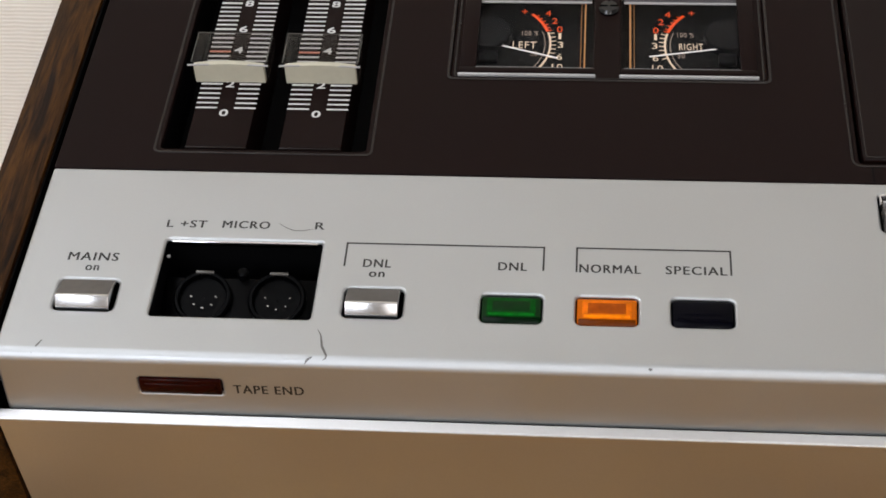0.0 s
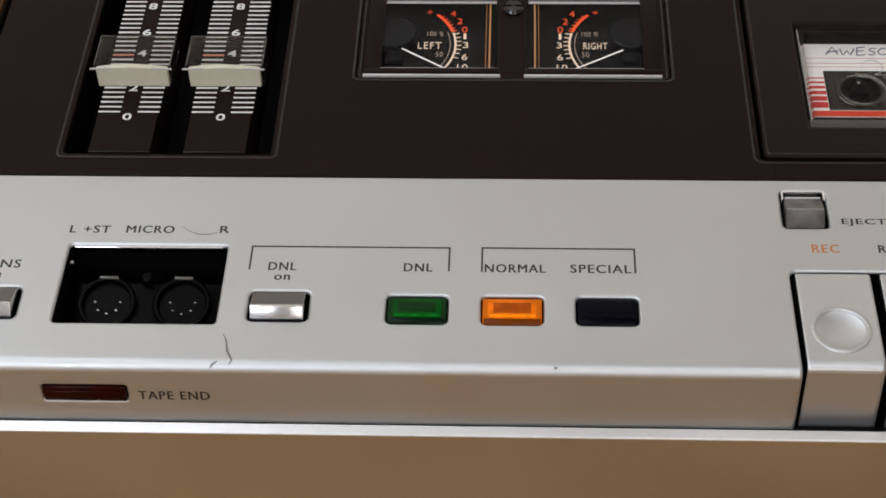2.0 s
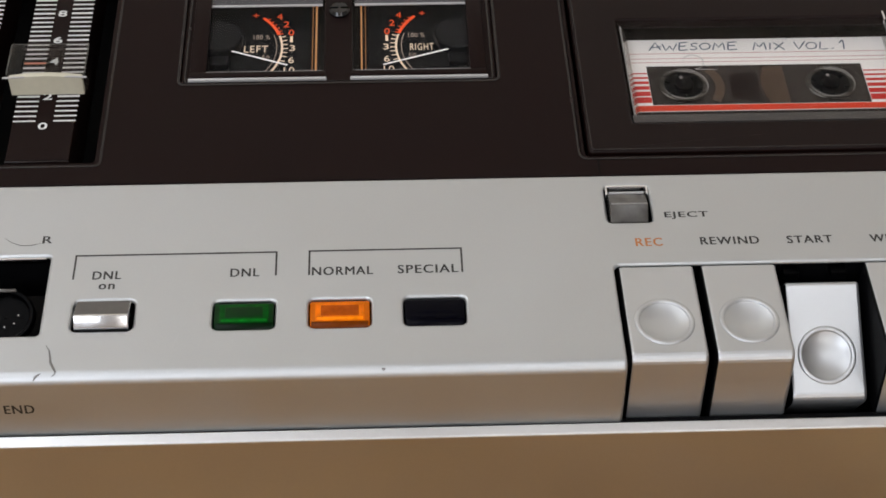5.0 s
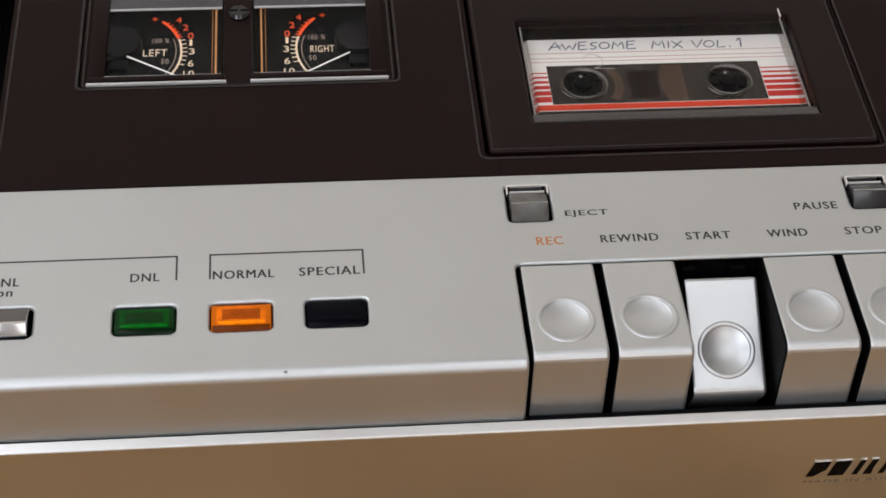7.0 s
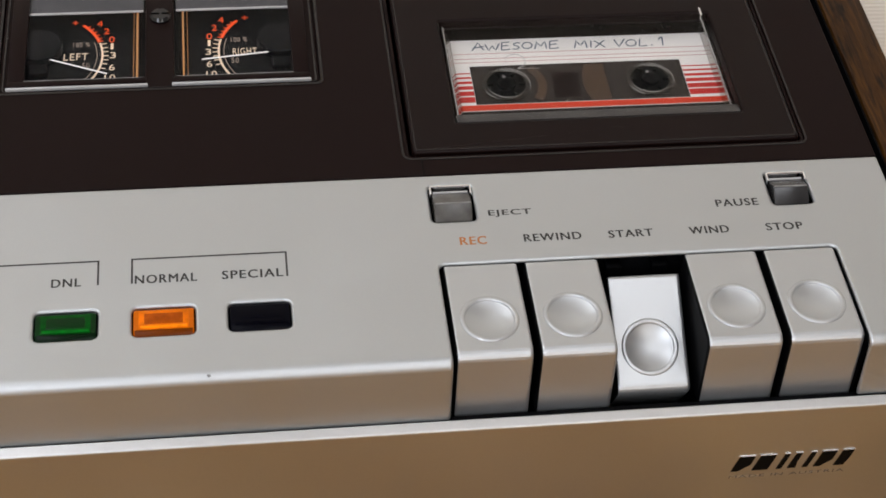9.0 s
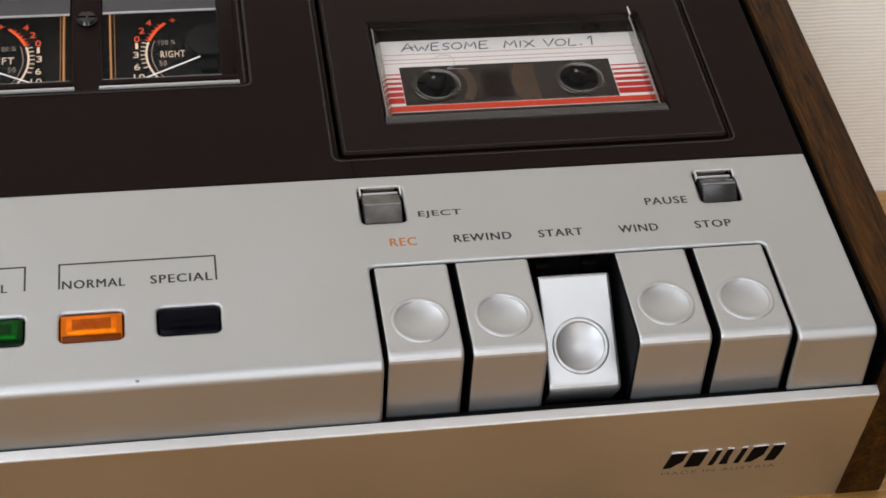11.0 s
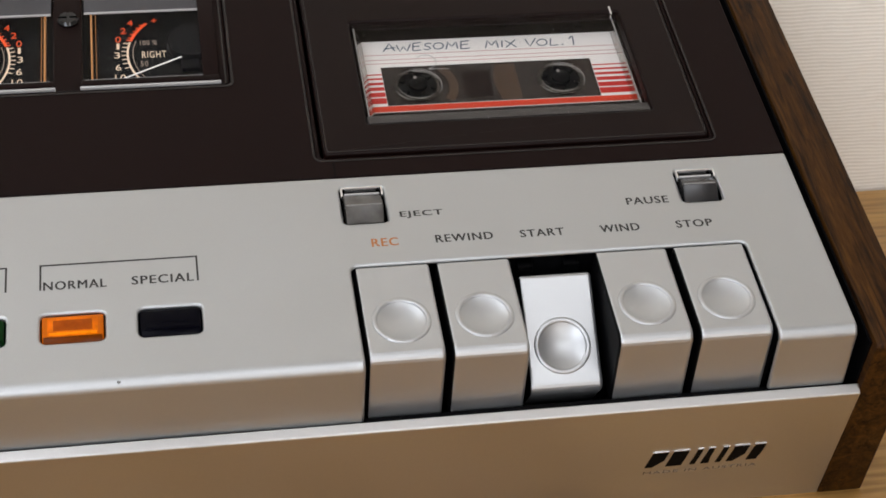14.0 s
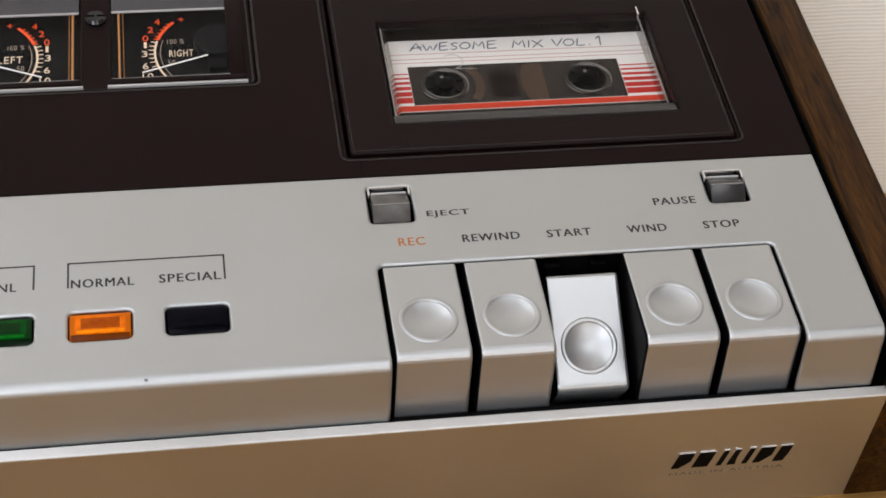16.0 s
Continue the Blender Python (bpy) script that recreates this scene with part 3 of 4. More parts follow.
def rocker(x0, x1, y0, y1, mat, label):
    b = part("rocker_button", prism([(y1 - 2.6, -5), (y1 - 2.4, -0.4), (y1 - 3.0, 0.0), (y0 + 5.2, 1.7), (y0 + 4.7, 1.6), (y0 + 1.0, -1.3), (y0 + 0.8, -5)], x0 + 0.9, x1 - 0.9, 0.3, 3), mat, deck, label)
    part("cap_rim", join(box(x0 + 0.6, x1 - 0.6, y1 - 1.35, y1 - 0.6, -1, 0.9, 0.25), box(x0 + 0.25, x0 + 0.75, y1 - 4.0, y1 - 1.0, -1, 1.0, 0.15),
                         box(x1 - 0.75, x1 - 0.25, y1 - 4.0, y1 - 1.0, -1, 1.0, 0.15)), CHROME, b, "chrome rim")
    part("clip", prism([(y1 - 2.9, -2), (y1 - 2.9, 0.25), (y1 - 2.45, 0.35), (y1 - 2.4, -2)], x0 + 1.2, x1 - 1.2, 0.1), EDGE, b, "frosted rear edge")
    part("ridge", box(x0 + 1.1, x1 - 1.1, y0 + 4.75, y0 + 5.15, 1.45, 1.78, 0.1), GLINT, b, "ridge with a painted glint")
    part("well", box(x0 - 0.5, x1 + 0.5, y0 - 0.5, y1 + 0.5, -7, -5.5), BLACK, b)


rocker(*ROCK[0], SMOKE, "smoky grey eject button")
rocker(*ROCK[1], SMOKE_DARK, "dark smoky pause button")


# ---- piano keys ----
DISH_Y = -18.5


def key_mesh(width, length=30.3, drop=22.0):
    r = 2.8
    edge = [(-length + r - r * math.sin(radians(a)), -r + r * math.cos(radians(a))) for a in range(0, 91, 15)]
    prof = [(0, -12), (0, 0)] + edge + [(-length - 1.6, -drop), (-length + 14, -drop)]
    bm = prism(prof, -width / 2, width / 2)
    rad, depth, cy = 6.15, 1.5, DISH_Y
    big = (rad * rad + depth * depth) / (2 * depth)
    bm = cut(bm, join(ball(0, cy, big - depth, big, 96, 128)))
    return bm


def dish_rim():
    """The raised rim round a key's dish."""
    pts = [(6.65 - 0.68 * math.cos(radians(a)), -0.05 + 0.46 * math.sin(radians(a))) for a in range(-20, 201, 20)]
    return turned(pts, 0, DISH_Y, 64, close=True)


PITCH = (KX1 - KX0) / 5
key_names = ("record", "rewind", "start", "wind", "stop")
for n, name in enumerate(key_names):
    m = pose((KX0 + PITCH * (n + 0.5)) * S, (KY - 0.4) * S, 0.0)
    if n == 2:
        m = pose((KX0 + PITCH * 2.5 + 0.2) * S, -11.3 * S, -2.7 * S, 31, 0, 0)
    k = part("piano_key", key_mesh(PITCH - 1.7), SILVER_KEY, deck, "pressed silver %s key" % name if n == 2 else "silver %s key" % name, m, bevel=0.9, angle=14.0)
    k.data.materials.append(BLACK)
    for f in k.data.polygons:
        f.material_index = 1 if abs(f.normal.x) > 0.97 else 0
    part("dish_rim", dish_rim(), SILVER_KEY, k, angle=75.0)
key_well = part("key_well", join(box(KX0 - 1, KX1 + 1, -39, -4, -32, -30), box(KX0 - 1, KX1 + 1, -5.2, -4, -30, -1.5),
                                 box(KX0 - 1.2, KX0 - 0.1, -36, -5, -30, -1.5), box(KX1 + 0.1, KX1 + 1.2, -36, -5, -30, -1.5)), BLACK, deck, "black well under the keys")
part("lever", box(118.5, 122.5, -8.5, -5.3, -5, -2.5, 0.3), SOCKET, key_well)
part("lever", box(130.5, 134.5, -8.5, -5.3, -5, -2.5, 0.3), SOCKET, key_well)

# ---- printed lettering ----
WORDS = [
    ("MAINS", -128.6, -115.6, -8.2, -5.1), ("on", -123.4, -119.9, -11.6, -9.5), ("L +ST", -105.4, -95.0, 4.1, 7.0), ("MICRO", -90.9, -78.6, 4.2, 7.1),
    ("R", -66.9, -64.5, 4.4, 7.2), ("DNL", -53.2, -46.2, -8.2, -5.2), ("on", -51.4, -47.5, -11.5, -9.4), ("DNL", -19.4, -12.3, -8.2, -5.2),
    ("NORMAL", 0.7, 15.8, -8.3, -5.2), ("SPECIAL", 21.9, 36.9, -8.2, -5.1), ("EJECT", 90.6, 101.8, 8.7, 11.6), ("PAUSE", 150.9, 162.3, 8.7, 11.6),
    ("REWIND", 98.5, 113.4, -0.5, 2.4), ("START", 120.5, 132.1, -0.6, 2.3), ("WIND", 141.7, 152.2, -0.7, 2.2), ("STOP", 162.1, 171.9, -0.7, 2.2)]
for text, x0, x1, y0, y1 in WORDS:
    part("printed_word", lettering(text, x0 + 0.05, x1 - 0.05, y0 + 0.12, y1 - 0.2, 0.01, 0.03, bold=0.085), PRINT, deck, "black printed %s" % text)
part("printed_word", lettering("REC", 82.1, 88.8, -0.5, 2.3, 0.01, 0.03, bold=0.09), ORANGE_PRINT, deck, "orange printed REC")
bm = onto_skirt(stand(lettering("TAPE END", -82.1, -64.95, -11.3, -8.55, 0.01, 0.03, bold=0.09)))
part("printed_word", bm, BLACK_PRINT, deck, "black printed TAPE END")
for pts in ([(-57.9, -7.7), (-57.9, 0.0), (-8.2, 0.0), (-8.2, -7.7)], [(0.0, -7.8), (0.0, 0.1), (37.9, 0.1), (37.9, -7.8)]):
    bars = [box(min(a[0], b[0]) - 0.24, max(a[0], b[0]) + 0.24, min(a[1], b[1]) - 0.24, max(a[1], b[1]) + 0.24, 0.01, 0.04) for a, b in zip(pts, pts[1:])]
    part("printed_bracket", join(*bars), BLACK_PRINT, deck, "black printed bracket")

# maker's badge: plain slanted black shapes with bright edges, and a faint worn line below
def onto_front(bm):
    """Leans what was built against the plane y = 0 onto the front panel."""
    for v in bm.verts:
        v.co.y += -44.3 + (-20.0 - v.co.z) * FRONT_LEAN
    return bm


for x, w, shape in ((150.3, 4.2, 0.55), (155.9, 4.2, 0.0), (162.4, 1.4, 0.0), (165.4, 1.6, -0.4), (169.4, 1.4, 0.0), (172.4, 4.0, 0.55), (177.9, 3.0, 0.1)):
    lean = 1.3
    low, high = -45.3, -38.9 + 0.012 * (x - 151.0)

    def outline(grow, up):
        return [(x - grow, low + up - grow), (x + w * (1 - shape) + grow, low + up - grow), (x + w + 0.5 * lean + grow, (low + high) / 2 + up - 0.4),
                (x + w + lean + grow, high + up + grow), (x + lean - grow, high + up + grow)]
    bar = part("badge_bar", onto_front(stand(column(outline(0.0, 0.0), -0.2, 0.34))), BLACK, deck, "black raised slanted badge shape")
    part("bright_edge", onto_front(stand(column(outline(0.10, 0.12), -0.2, 0.26))), CHROME, bar)
bm = onto_front(stand(lettering("MADE IN AUSTRIA", 150.4, 181.6, -48.9, -47.6, 0.01, 0.03)))
part("printed_word", bm, SCRATCH, deck, "faint small printed origin line")

# ---- faders ----
fader_bay = part("fader_bay", box(FAD[0] - 1, FAD[1] + 1, FAD[2] - 1, FAD[3] + 1, -17, -15.5), BLACK, deck, "black recessed fader bay")
part("bay_wall", box(FAD[0] - 1, FAD[0] - 0.05, FAD[2], FAD[3], -15.5, -1.9), BLACK, fader_bay)
part("bay_wall", box(FAD[1] + 0.05, FAD[1] + 1, FAD[2], FAD[3], -15.5, -1.9), BLACK, fader_bay)
part("bay_wall", box(FAD[0], FAD[1], FAD[2] - 1, FAD[2] - 0.05, -15.5, -1.9), BLACK, fader_bay)
part("bay_rim", cut(slab(FAD[0] - 1.9, FAD[1] + 1.9, FAD[2] - 1.7, FAD[3] + 1.7, -0.3, 0.16, 1.8), slab(FAD[0] - 1.2, FAD[1] + 1.2, FAD[2] - 1.0, FAD[3] + 1.0, -3, 3, 1.4)), RIM, fader_bay, "thin raised rim", bevel=0.12)
part("rail_end", box(-105.9, -89.3, 33.75, 34.1, -2, 0.45, 0.1), RIM, fader_bay)
part("rail_end", box(-80.3, -63.7, 33.75, 34.1, -2, 0.45, 0.1), RIM, fader_bay)
TICK_FINE = mesh_from(box(0, 6.0, -0.27, 0.27, 0, 0.07), "tick", WHITE_PRINT)
TICK_HEAVY = mesh_from(box(0, 6.0, -0.34, 0.34, 0, 0.07), "tick", WHITE_PRINT)
TICK_RED = mesh_from(box(0, 6.0, -0.36, 0.36, 0, 0.07), "tick", RED_PRINT)
for side, xc in ((0, -97.6), (1, -72.0)):
    rail = part("fader_scale", slab(xc - 8.3, xc + 8.3, 34.4, 127, -15, 0.4, 0.4), BROWN, fader_bay, "dark brown fader scale with white ticks", bevel=0.25)
    for k in range(36):
        y = 49.6 + 1.985 * k
        for x0 in (xc - 8.2, xc + 2.6):
            red = k == 12 and x0 < xc
            tick = new("tick", TICK_HEAVY if k % 6 == 5 else TICK_RED if red else TICK_FINE)
            tick.parent = rail
            tick.location = (x0 * S, y * S, 0.41 * S)
    for k in range(6):
        y = (47.6, 59.5, 74.2, 83.4, 95.2, 107.1)[k]
        w = 1.25 if k < 5 else 2.2
        part("numeral", lettering(str(2 * k), xc - w, xc + w, y - 1.35, y + 1.35, 0.41, 0.06, 0.015), WHITE_PRINT, rail)


def fader_knob(xc):
    y0 = 60.3
    pts = [(xc - 9.9, 0.2), (xc + 9.9, 0.2)] + [(xc + 9.9 - 19.8 * k / 12, 6.2 + 0.9 * math.sin(math.pi * k / 12)) for k in range(13)]
    bm = bmesh.new()
    a, b = [bm.verts.new((x, y0, z)) for x, z in pts], [bm.verts.new((x, y0 + 1.6, z)) for x, z in pts]
    bm.faces.new(a), bm.faces.new(b[::-1])
    for i in range(len(pts)):
        bm.faces.new((a[i], b[i], b[(i + 1) % len(pts)], a[(i + 1) % len(pts)]))
    knob = part("fader_knob", bm, CREAM, deck, "cream fader knob under a clear plastic hood", bevel=0.2)
    hood = part("hood", join(box(xc - 10.6, xc + 10.4, y0 + 1.7, y0 + 14.5, 5.4, 6.2, 0.25), box(xc - 10.8, xc - 10.0, y0 + 1.7, y0 + 14.5, 0.4, 5.3, 0.2),
                             box(xc + 9.8, xc + 10.6, y0 + 1.7, y0 + 14.5, 0.4, 5.3, 0.2)), CLEAR_HOOD, knob, "clear plastic hood")
    hood.visible_shadow = False
    part("front_rim", ribbon([(xc - 11.4 + 22.6 * k / 12, y0 - 0.1 + 0.45 * math.sin(math.pi * k / 12)) for k in range(13)], 0.45, 6.4, 0.35), EDGE, knob, "frosted rim")
    # Grey strips draw the bright outline that light gives the clear hood.
    for x in (xc - 10.7, xc + 10.3):
        part("hood_glint", box(x - 0.14, x + 0.14, y0 + 1.8, y0 + 14.4, 6.2, 6.3, 0.03), SMOKE, hood)
    part("hood_glint", box(xc - 10.6, xc + 10.2, y0 + 14.2, y0 + 14.5, 6.2, 6.3, 0.03), SMOKE, hood)
    part("stem", box(xc - 9.2, xc - 8.6, y0 + 1.7, y0 + 6, -6, 5, 0.1), BLACK, knob)


fader_knob(-97.6)
fader_knob(-72.0)

# ---- level meters ----
meter_bay = part("meter_bay", cut(slab(MET[0] + 0.15, MET[1] - 0.15, MET[2] + 0.15, MET[3] - 0.15, -8, -0.5, 1.3),
                                  join(box(-33.6, 3.0, 66.0, 111, -7, 3), box(10.8, 47.8, 66.0, 111, -7, 3))), BROWN, deck, "dark brown recessed meter surround", bevel=0.3)
ZD = -4.6
NEEDLES = []


def arc_pts(cx, cy, r, a0, a1, n=28):
    return [(cx + r * math.cos(radians(a0 + (a1 - a0) * k / n)), cy + r * math.sin(radians(a0 + (a1 - a0) * k / n))) for k in range(n + 1)]


def level_meter(x0, x1, mirror, word):
    """One meter: dial, scale, half-round cover, needle and clear cover. mirror: 1 or -1."""
    cx = (x0 + x1) / 2

    def px(u):
        return cx + mirror * u

    def put(text, u0, u1, y0, y1, mat, shear=0.0):
        a, b = sorted((px(u0), px(u1)))
        part("dial_print", lettering(text, a, b, y0, y1, ZD + 0.02, 0.04, 0.0, shear), mat, meter)

    meter = part("level_meter", join(box(x0 + 0.24, x1 - 0.24, 66.2, 110.5, ZD - 1, ZD)), METER_BLACK, deck, "backlit black level meter marked %s" % word)
    au, ay, ar = ARC
    sx = px(au)
    flip = (lambda a: a) if mirror > 0 else (lambda a: 180 - a)
    part("scale_arc", ribbon(arc_pts(sx, ay, ar, flip(45), flip(18)), 0.9, ZD + 0.03), RED_GLOW, meter, "lit red overload arc")
    part("scale_arc", ribbon(arc_pts(sx, ay, ar, flip(16.5), flip(-36)), 0.6, ZD + 0.03), WHITE_GLOW, meter, "lit ivory scale arc")
    part("scale_arc", ribbon(arc_pts(sx, ay, ar - 1.5, flip(19), flip(-34)), 0.22, ZD + 0.03), DIM_GLOW, meter)
    for a, mat in [(v, RED_GLOW) for v in (40, 35.5, 31, 26.5, 22, 18.5)] + [(v, WHITE_GLOW) for v in (14.5, 9.5, 4.5, -0.5, -5.5, -10.5, -16, -31)]:
        part("tick", ribbon([(sx + r * math.cos(radians(flip(a))), ay + r * math.sin(radians(flip(a)))) for r in (ar + 0.24, ar + (1.7 if a < 17 else 1.2))], 0.34, ZD + 0.03), mat, meter)
    for text, du, y, mat in (("+", -7.9, 99.2, RED_GLOW), ("4", -1.0, 98.5, RED_GLOW), ("2", 1.0, 95.0, RED_GLOW), ("0", 2.5, 91.2, RED_GLOW),
                             ("1", 2.6, 88.2, WHITE_GLOW), ("3", 2.9, 84.3, WHITE_GLOW), ("6", 2.7, 79.0, WHITE_GLOW), ("10", 2.2, 74.6, WHITE_GLOW)):
        w = {"1": 0.4, "10": 1.5, "+": 0.9}.get(text, 0.8)
        h = 1.0 if text == "+" else 1.3
        u = ARC[0] + ARC[2] + du
        put(text, u - w, u + w, y - h, y + h, mat)
    c = ARC[0] + ARC[2]
    put(word, c - 10.8, c - 4.0, 82.6, 85.5, WHITE_GLOW)
    put("100 %", c - 8.3, c - 3.6, 88.3, 90.3, DIM_GLOW)
    put("50", c - 5.6, c - 3.5, 79.1, 81.3, DIM_GLOW)
    part("moving_coil_cover", turned([(6.6, ZD), (6.6, ZD + 2.6), (6.2, ZD + 2.9)], px(-11.6), 86.8, 40), COVER, meter, "dark half-round coil cover")
    part("coil_frame", box(*sorted((px(-13.8), px(-8.8))), 75.6, 79.8, ZD, ZD + 1.6, 0.4), COVER, meter)
    # Lamp light on the meter's inner wall, put in as glowing strips.
    part("lit_wall", box(*sorted((px(15.75), px(16.15))), 66.5, 110, ZD, ZD + 3.2, 0.1), AMBER, meter, "inner meter wall with amber lamp light put in as glow")
    part("lit_wall", box(*sorted((px(14.75), px(14.9))), 66.5, 110, ZD, ZD + 0.4, 0.05), AMBER, meter, "inner meter wall with amber lamp light put in as glow")
    pane = part("cover", cut(prism([(65.6, -6.0), (65.6, -0.2), (66.4, 0.5), (110.8, 0.5), (110.8, -6.0)], x0, x1),
                             prism([(66.9, -9.0), (66.9, -0.7), (110.2, -0.7), (110.2, -9.0)], x0 + 1.0, x1 - 1.0)), METER_GLASS, meter, "clear plastic cover", bevel=0.3)
    pane.visible_shadow = False
    part("side_bar", box(*sorted((px(-18.7), px(-14.3))), 68.4, 111, -0.5, 0.62, 0.15), BROWN, meter, "dark side bar")
    part("front_bar", box(x0 + 0.1, x1 - 0.1, 66.3, 68.3, -0.5, 0.62, 0.15), BROWN, meter, "dark front bar")
    # The highlight along the clear cover's front is drawn as a pale strip.
    part("cover_highlight", prism([(65.25, -0.6), (65.25, 0.3), (65.45, 0.62), (65.75, 0.62), (65.8, -0.6)], x0 - 0.3, x1 + 0.3, 0.1), EDGE, meter, "front edge of the cover, its highlight in the colour")
    part("inner_rail", box(x0 + 1.0, x1 - 1.0, 98.0, 98.8, -0.65, -0.2, 0.15), EDGE, meter, "frosted cross rail")
    # This strip's grey holds the sheen on the upper glass.
    part("inner_rail", box(x0 + 1.0, x1 - 1.0, 98.9, 110, -0.65, -0.55, 0.0), METER_SHEEN, meter, "upper strip with the cover's grey sheen painted in")
    part("inner_rail", box(x0 + 1.0, x1 - 1.0, 68.35, 68.6, -0.6, 0.45, 0.05), EDGE, meter)
    needle = part("needle", ribbon([(3.0, 0), (12, 0), (22.6, 0)], 0.36, 0, 0.2), NEEDLE, meter, "thin white needle, lamp light put in as glow")
    NEEDLES.append((needle, *((-28.45, 83.44) if mirror > 0 else (40.94, 81.9))))


ARC = (-13.2, 84.3, 19.3)       # the scale's centre from the dial's middle line, and its radius
level_meter(-34.2, 3.4, 1, "LEFT")
level_meter(10.6, 48.2, -1, "RIGHT")
screw = part("screw", cut(cut(turned([(3.0, -3), (3.0, 0.2), (2.4, 1.1)], 7.2, 95.3, 32), box(6.8, 7.6, 92, 99, 0.5, 3)), box(4, 10.4, 94.9, 95.7, 0.5, 3)), GLOSS_BLACK, deck, "black cross-slot screw")
part("bay_rim", cut(slab(MET[0] - 0.9, MET[1] + 0.9, MET[2] - 0.9, MET[3] + 0.9, -0.3, 0.2, 2.0), slab(MET[0] - 0.1, MET[1] + 0.1, MET[2] - 0.1, MET[3] + 0.1, -3, 3, 1.5)), RIM, meter_bay, "thin raised rim", bevel=0.1)
part("bay_rim", cut(slab(MET[0] + 0.9, MET[1] - 0.9, MET[2] + 0.5, MET[3] - 0.9, -0.6, -0.1, 1.2), slab(MET[0] + 1.5, MET[1] - 1.5, MET[2] + 0.75, MET[3] - 1.5, -3, 3, 0.9)), RIM, meter_bay, bevel=0.08)

# ---- cassette lid ----
WIN = (86.5, 166.6, 44.8, 88.4)
lid = part("cassette_lid", cut(slab(73.5, 179.9, 33.6, 134, -3, 0.6, 1.2), slab(WIN[0], WIN[1], WIN[2], WIN[3], -9, 5, 0.8)), LID, deck, "closed dark lid with a clear window", bevel=0.7)
part("lid_rim", cut(slab(LIDB[0] - 0.7, LIDB[1] + 0.7, LIDB[2] - 0.7, LIDB[3] + 0.7, -0.3, 0.15, 2.6), slab(LIDB[0] - 0.05, LIDB[1] + 0.05, LIDB[2] - 0.05, LIDB[3] + 0.05, -3, 3, 2.0)), RIM, lid, bevel=0.08)
part("lid_step", cut(slab(71.3, 181.3, 32.1, 135.9, -3.4, -0.5, 1.9), slab(72.5, 180.5, 33.1, 134.6, -9, 5, 1.4)), BROWN, lid, "sunk brown step round the lid", bevel=0.15)
pane = part("window", cut(slab(WIN[0] + 0.1, WIN[1] - 0.1, WIN[2] + 0.1, WIN[3] - 0.1, -4.2, 0.3, 0.7),
                          slab(WIN[0] + 1.3, WIN[1] - 1.9, WIN[2] + 4.0, WIN[3] - 0.6, -9, -0.9, 0.6)), CLEAR, lid, "clear plastic window", bevel=0.25)
pane.visible_shadow = False
part("window_lip", prism([(WIN[2] + 0.3, -1.4), (WIN[2] + 0.3, 0.32), (WIN[2] + 3.9, -0.3), (WIN[2] + 3.9, -1.4)], WIN[0] + 0.4, WIN[1] - 0.4, 0.1), LIP, lid, "bevelled lip under the window")



def leaning_wall(xa, xb, za, zb, y0, y1, thick):
    """A thin wall along y that leans from x = xa at height za to x = xb at height zb."""
    bm = bmesh.new()
    a, b = [[bm.verts.new((x, y, z)) for x, z in ((xa, za), (xa + thick, za), (xb + thick, zb), (xb, zb))] for y in (y0, y1)]
    bm.faces.new(a), bm.faces.new(b[::-1])
    for k in range(4):
        bm.faces.new((a[k], b[k], b[(k + 1) % 4], a[(k + 1) % 4]))
    return bm


for xa, xb in ((WIN[0] + 1.1, WIN[0] + 3.4), (WIN[1] - 2.1, WIN[1] - 1.8)):
    wall = part("window_wall", leaning_wall(xa, xb, -0.9, -6.2, 48.9, 87.6, 0.4), WINDOW_WALL, lid, "clear moulded side of the window")
    wall.visible_shadow = False
    # Pale strip painted in for the glint along this inner edge.
    part("window_glint", box(xa - 0.1, xa + 0.25, 48.9, 87.2, -1.2, -0.85, 0.06), GLINT, wall, "pale strip for the glint on the window's inner edge")
part("window_glint", box(WIN[0] + 1.2, WIN[1] - 1.9, 48.7, 48.95, -1.3, -0.95, 0.06), GLINT, lid)
# Glossier strip added so that the lid's bevel shows its highlight.
part("lid_highlight", cut(slab(74.2, 179.2, 34.3, 133.4, 0.35, 0.66, 1.0), slab(74.55, 178.85, 34.7, 133.0, -3, 3, 0.8)), RIM, lid, "glossy strip added for the lid's edge highlight", bevel=0.08)
# Chrome chip added for the corner glint; no catch stands here.
part("window_glint", box(163.9, 164.5, 86.4, 90.2, -0.6, 1.1, 0.2), CHROME, lid, "chrome chip for the glint at the window's corner")
part("hair", ribbon([(103.4 + 2.9 * (1 - math.cos(radians(a))), 69.6 + 3.0 * math.sin(radians(a))) for a in range(-20, 261, 20)] + [(106.6, 66.4), (109.6, 66.4), (112.8, 66.1)], 0.24, 0.34, 0.10, True), EDGE, lid, "curled hair lying on the window")

# ---- marks on the silver panel ----
part("scratch", onto_roll(ribbon([(-61.9, -29.0), (-61.0, -30.6), (-60.6, -32.4), (-60.3, -34.2), (-59.5, -35.8), (-58.9, -37.0), (-59.0, -37.6), (-59.7, -38.1)], 0.6, 0.01, 0.03, True)), SCRATCH, deck, "dark worn scratch")
part("scratch", onto_roll(ribbon([(-62.2, -37.4), (-62.8, -37.7), (-63.3, -38.0), (-63.7, -38.4), (-64.0, -38.8)], 0.5, 0.01, 0.04, True)), SCRATCH, deck)
part("scratch", onto_roll(ribbon([(-130.8, -38.2), (-129.9, -36.6), (-128.9, -34.6)], 0.55, 0.01, 0.03, True)), SCRATCH, deck)
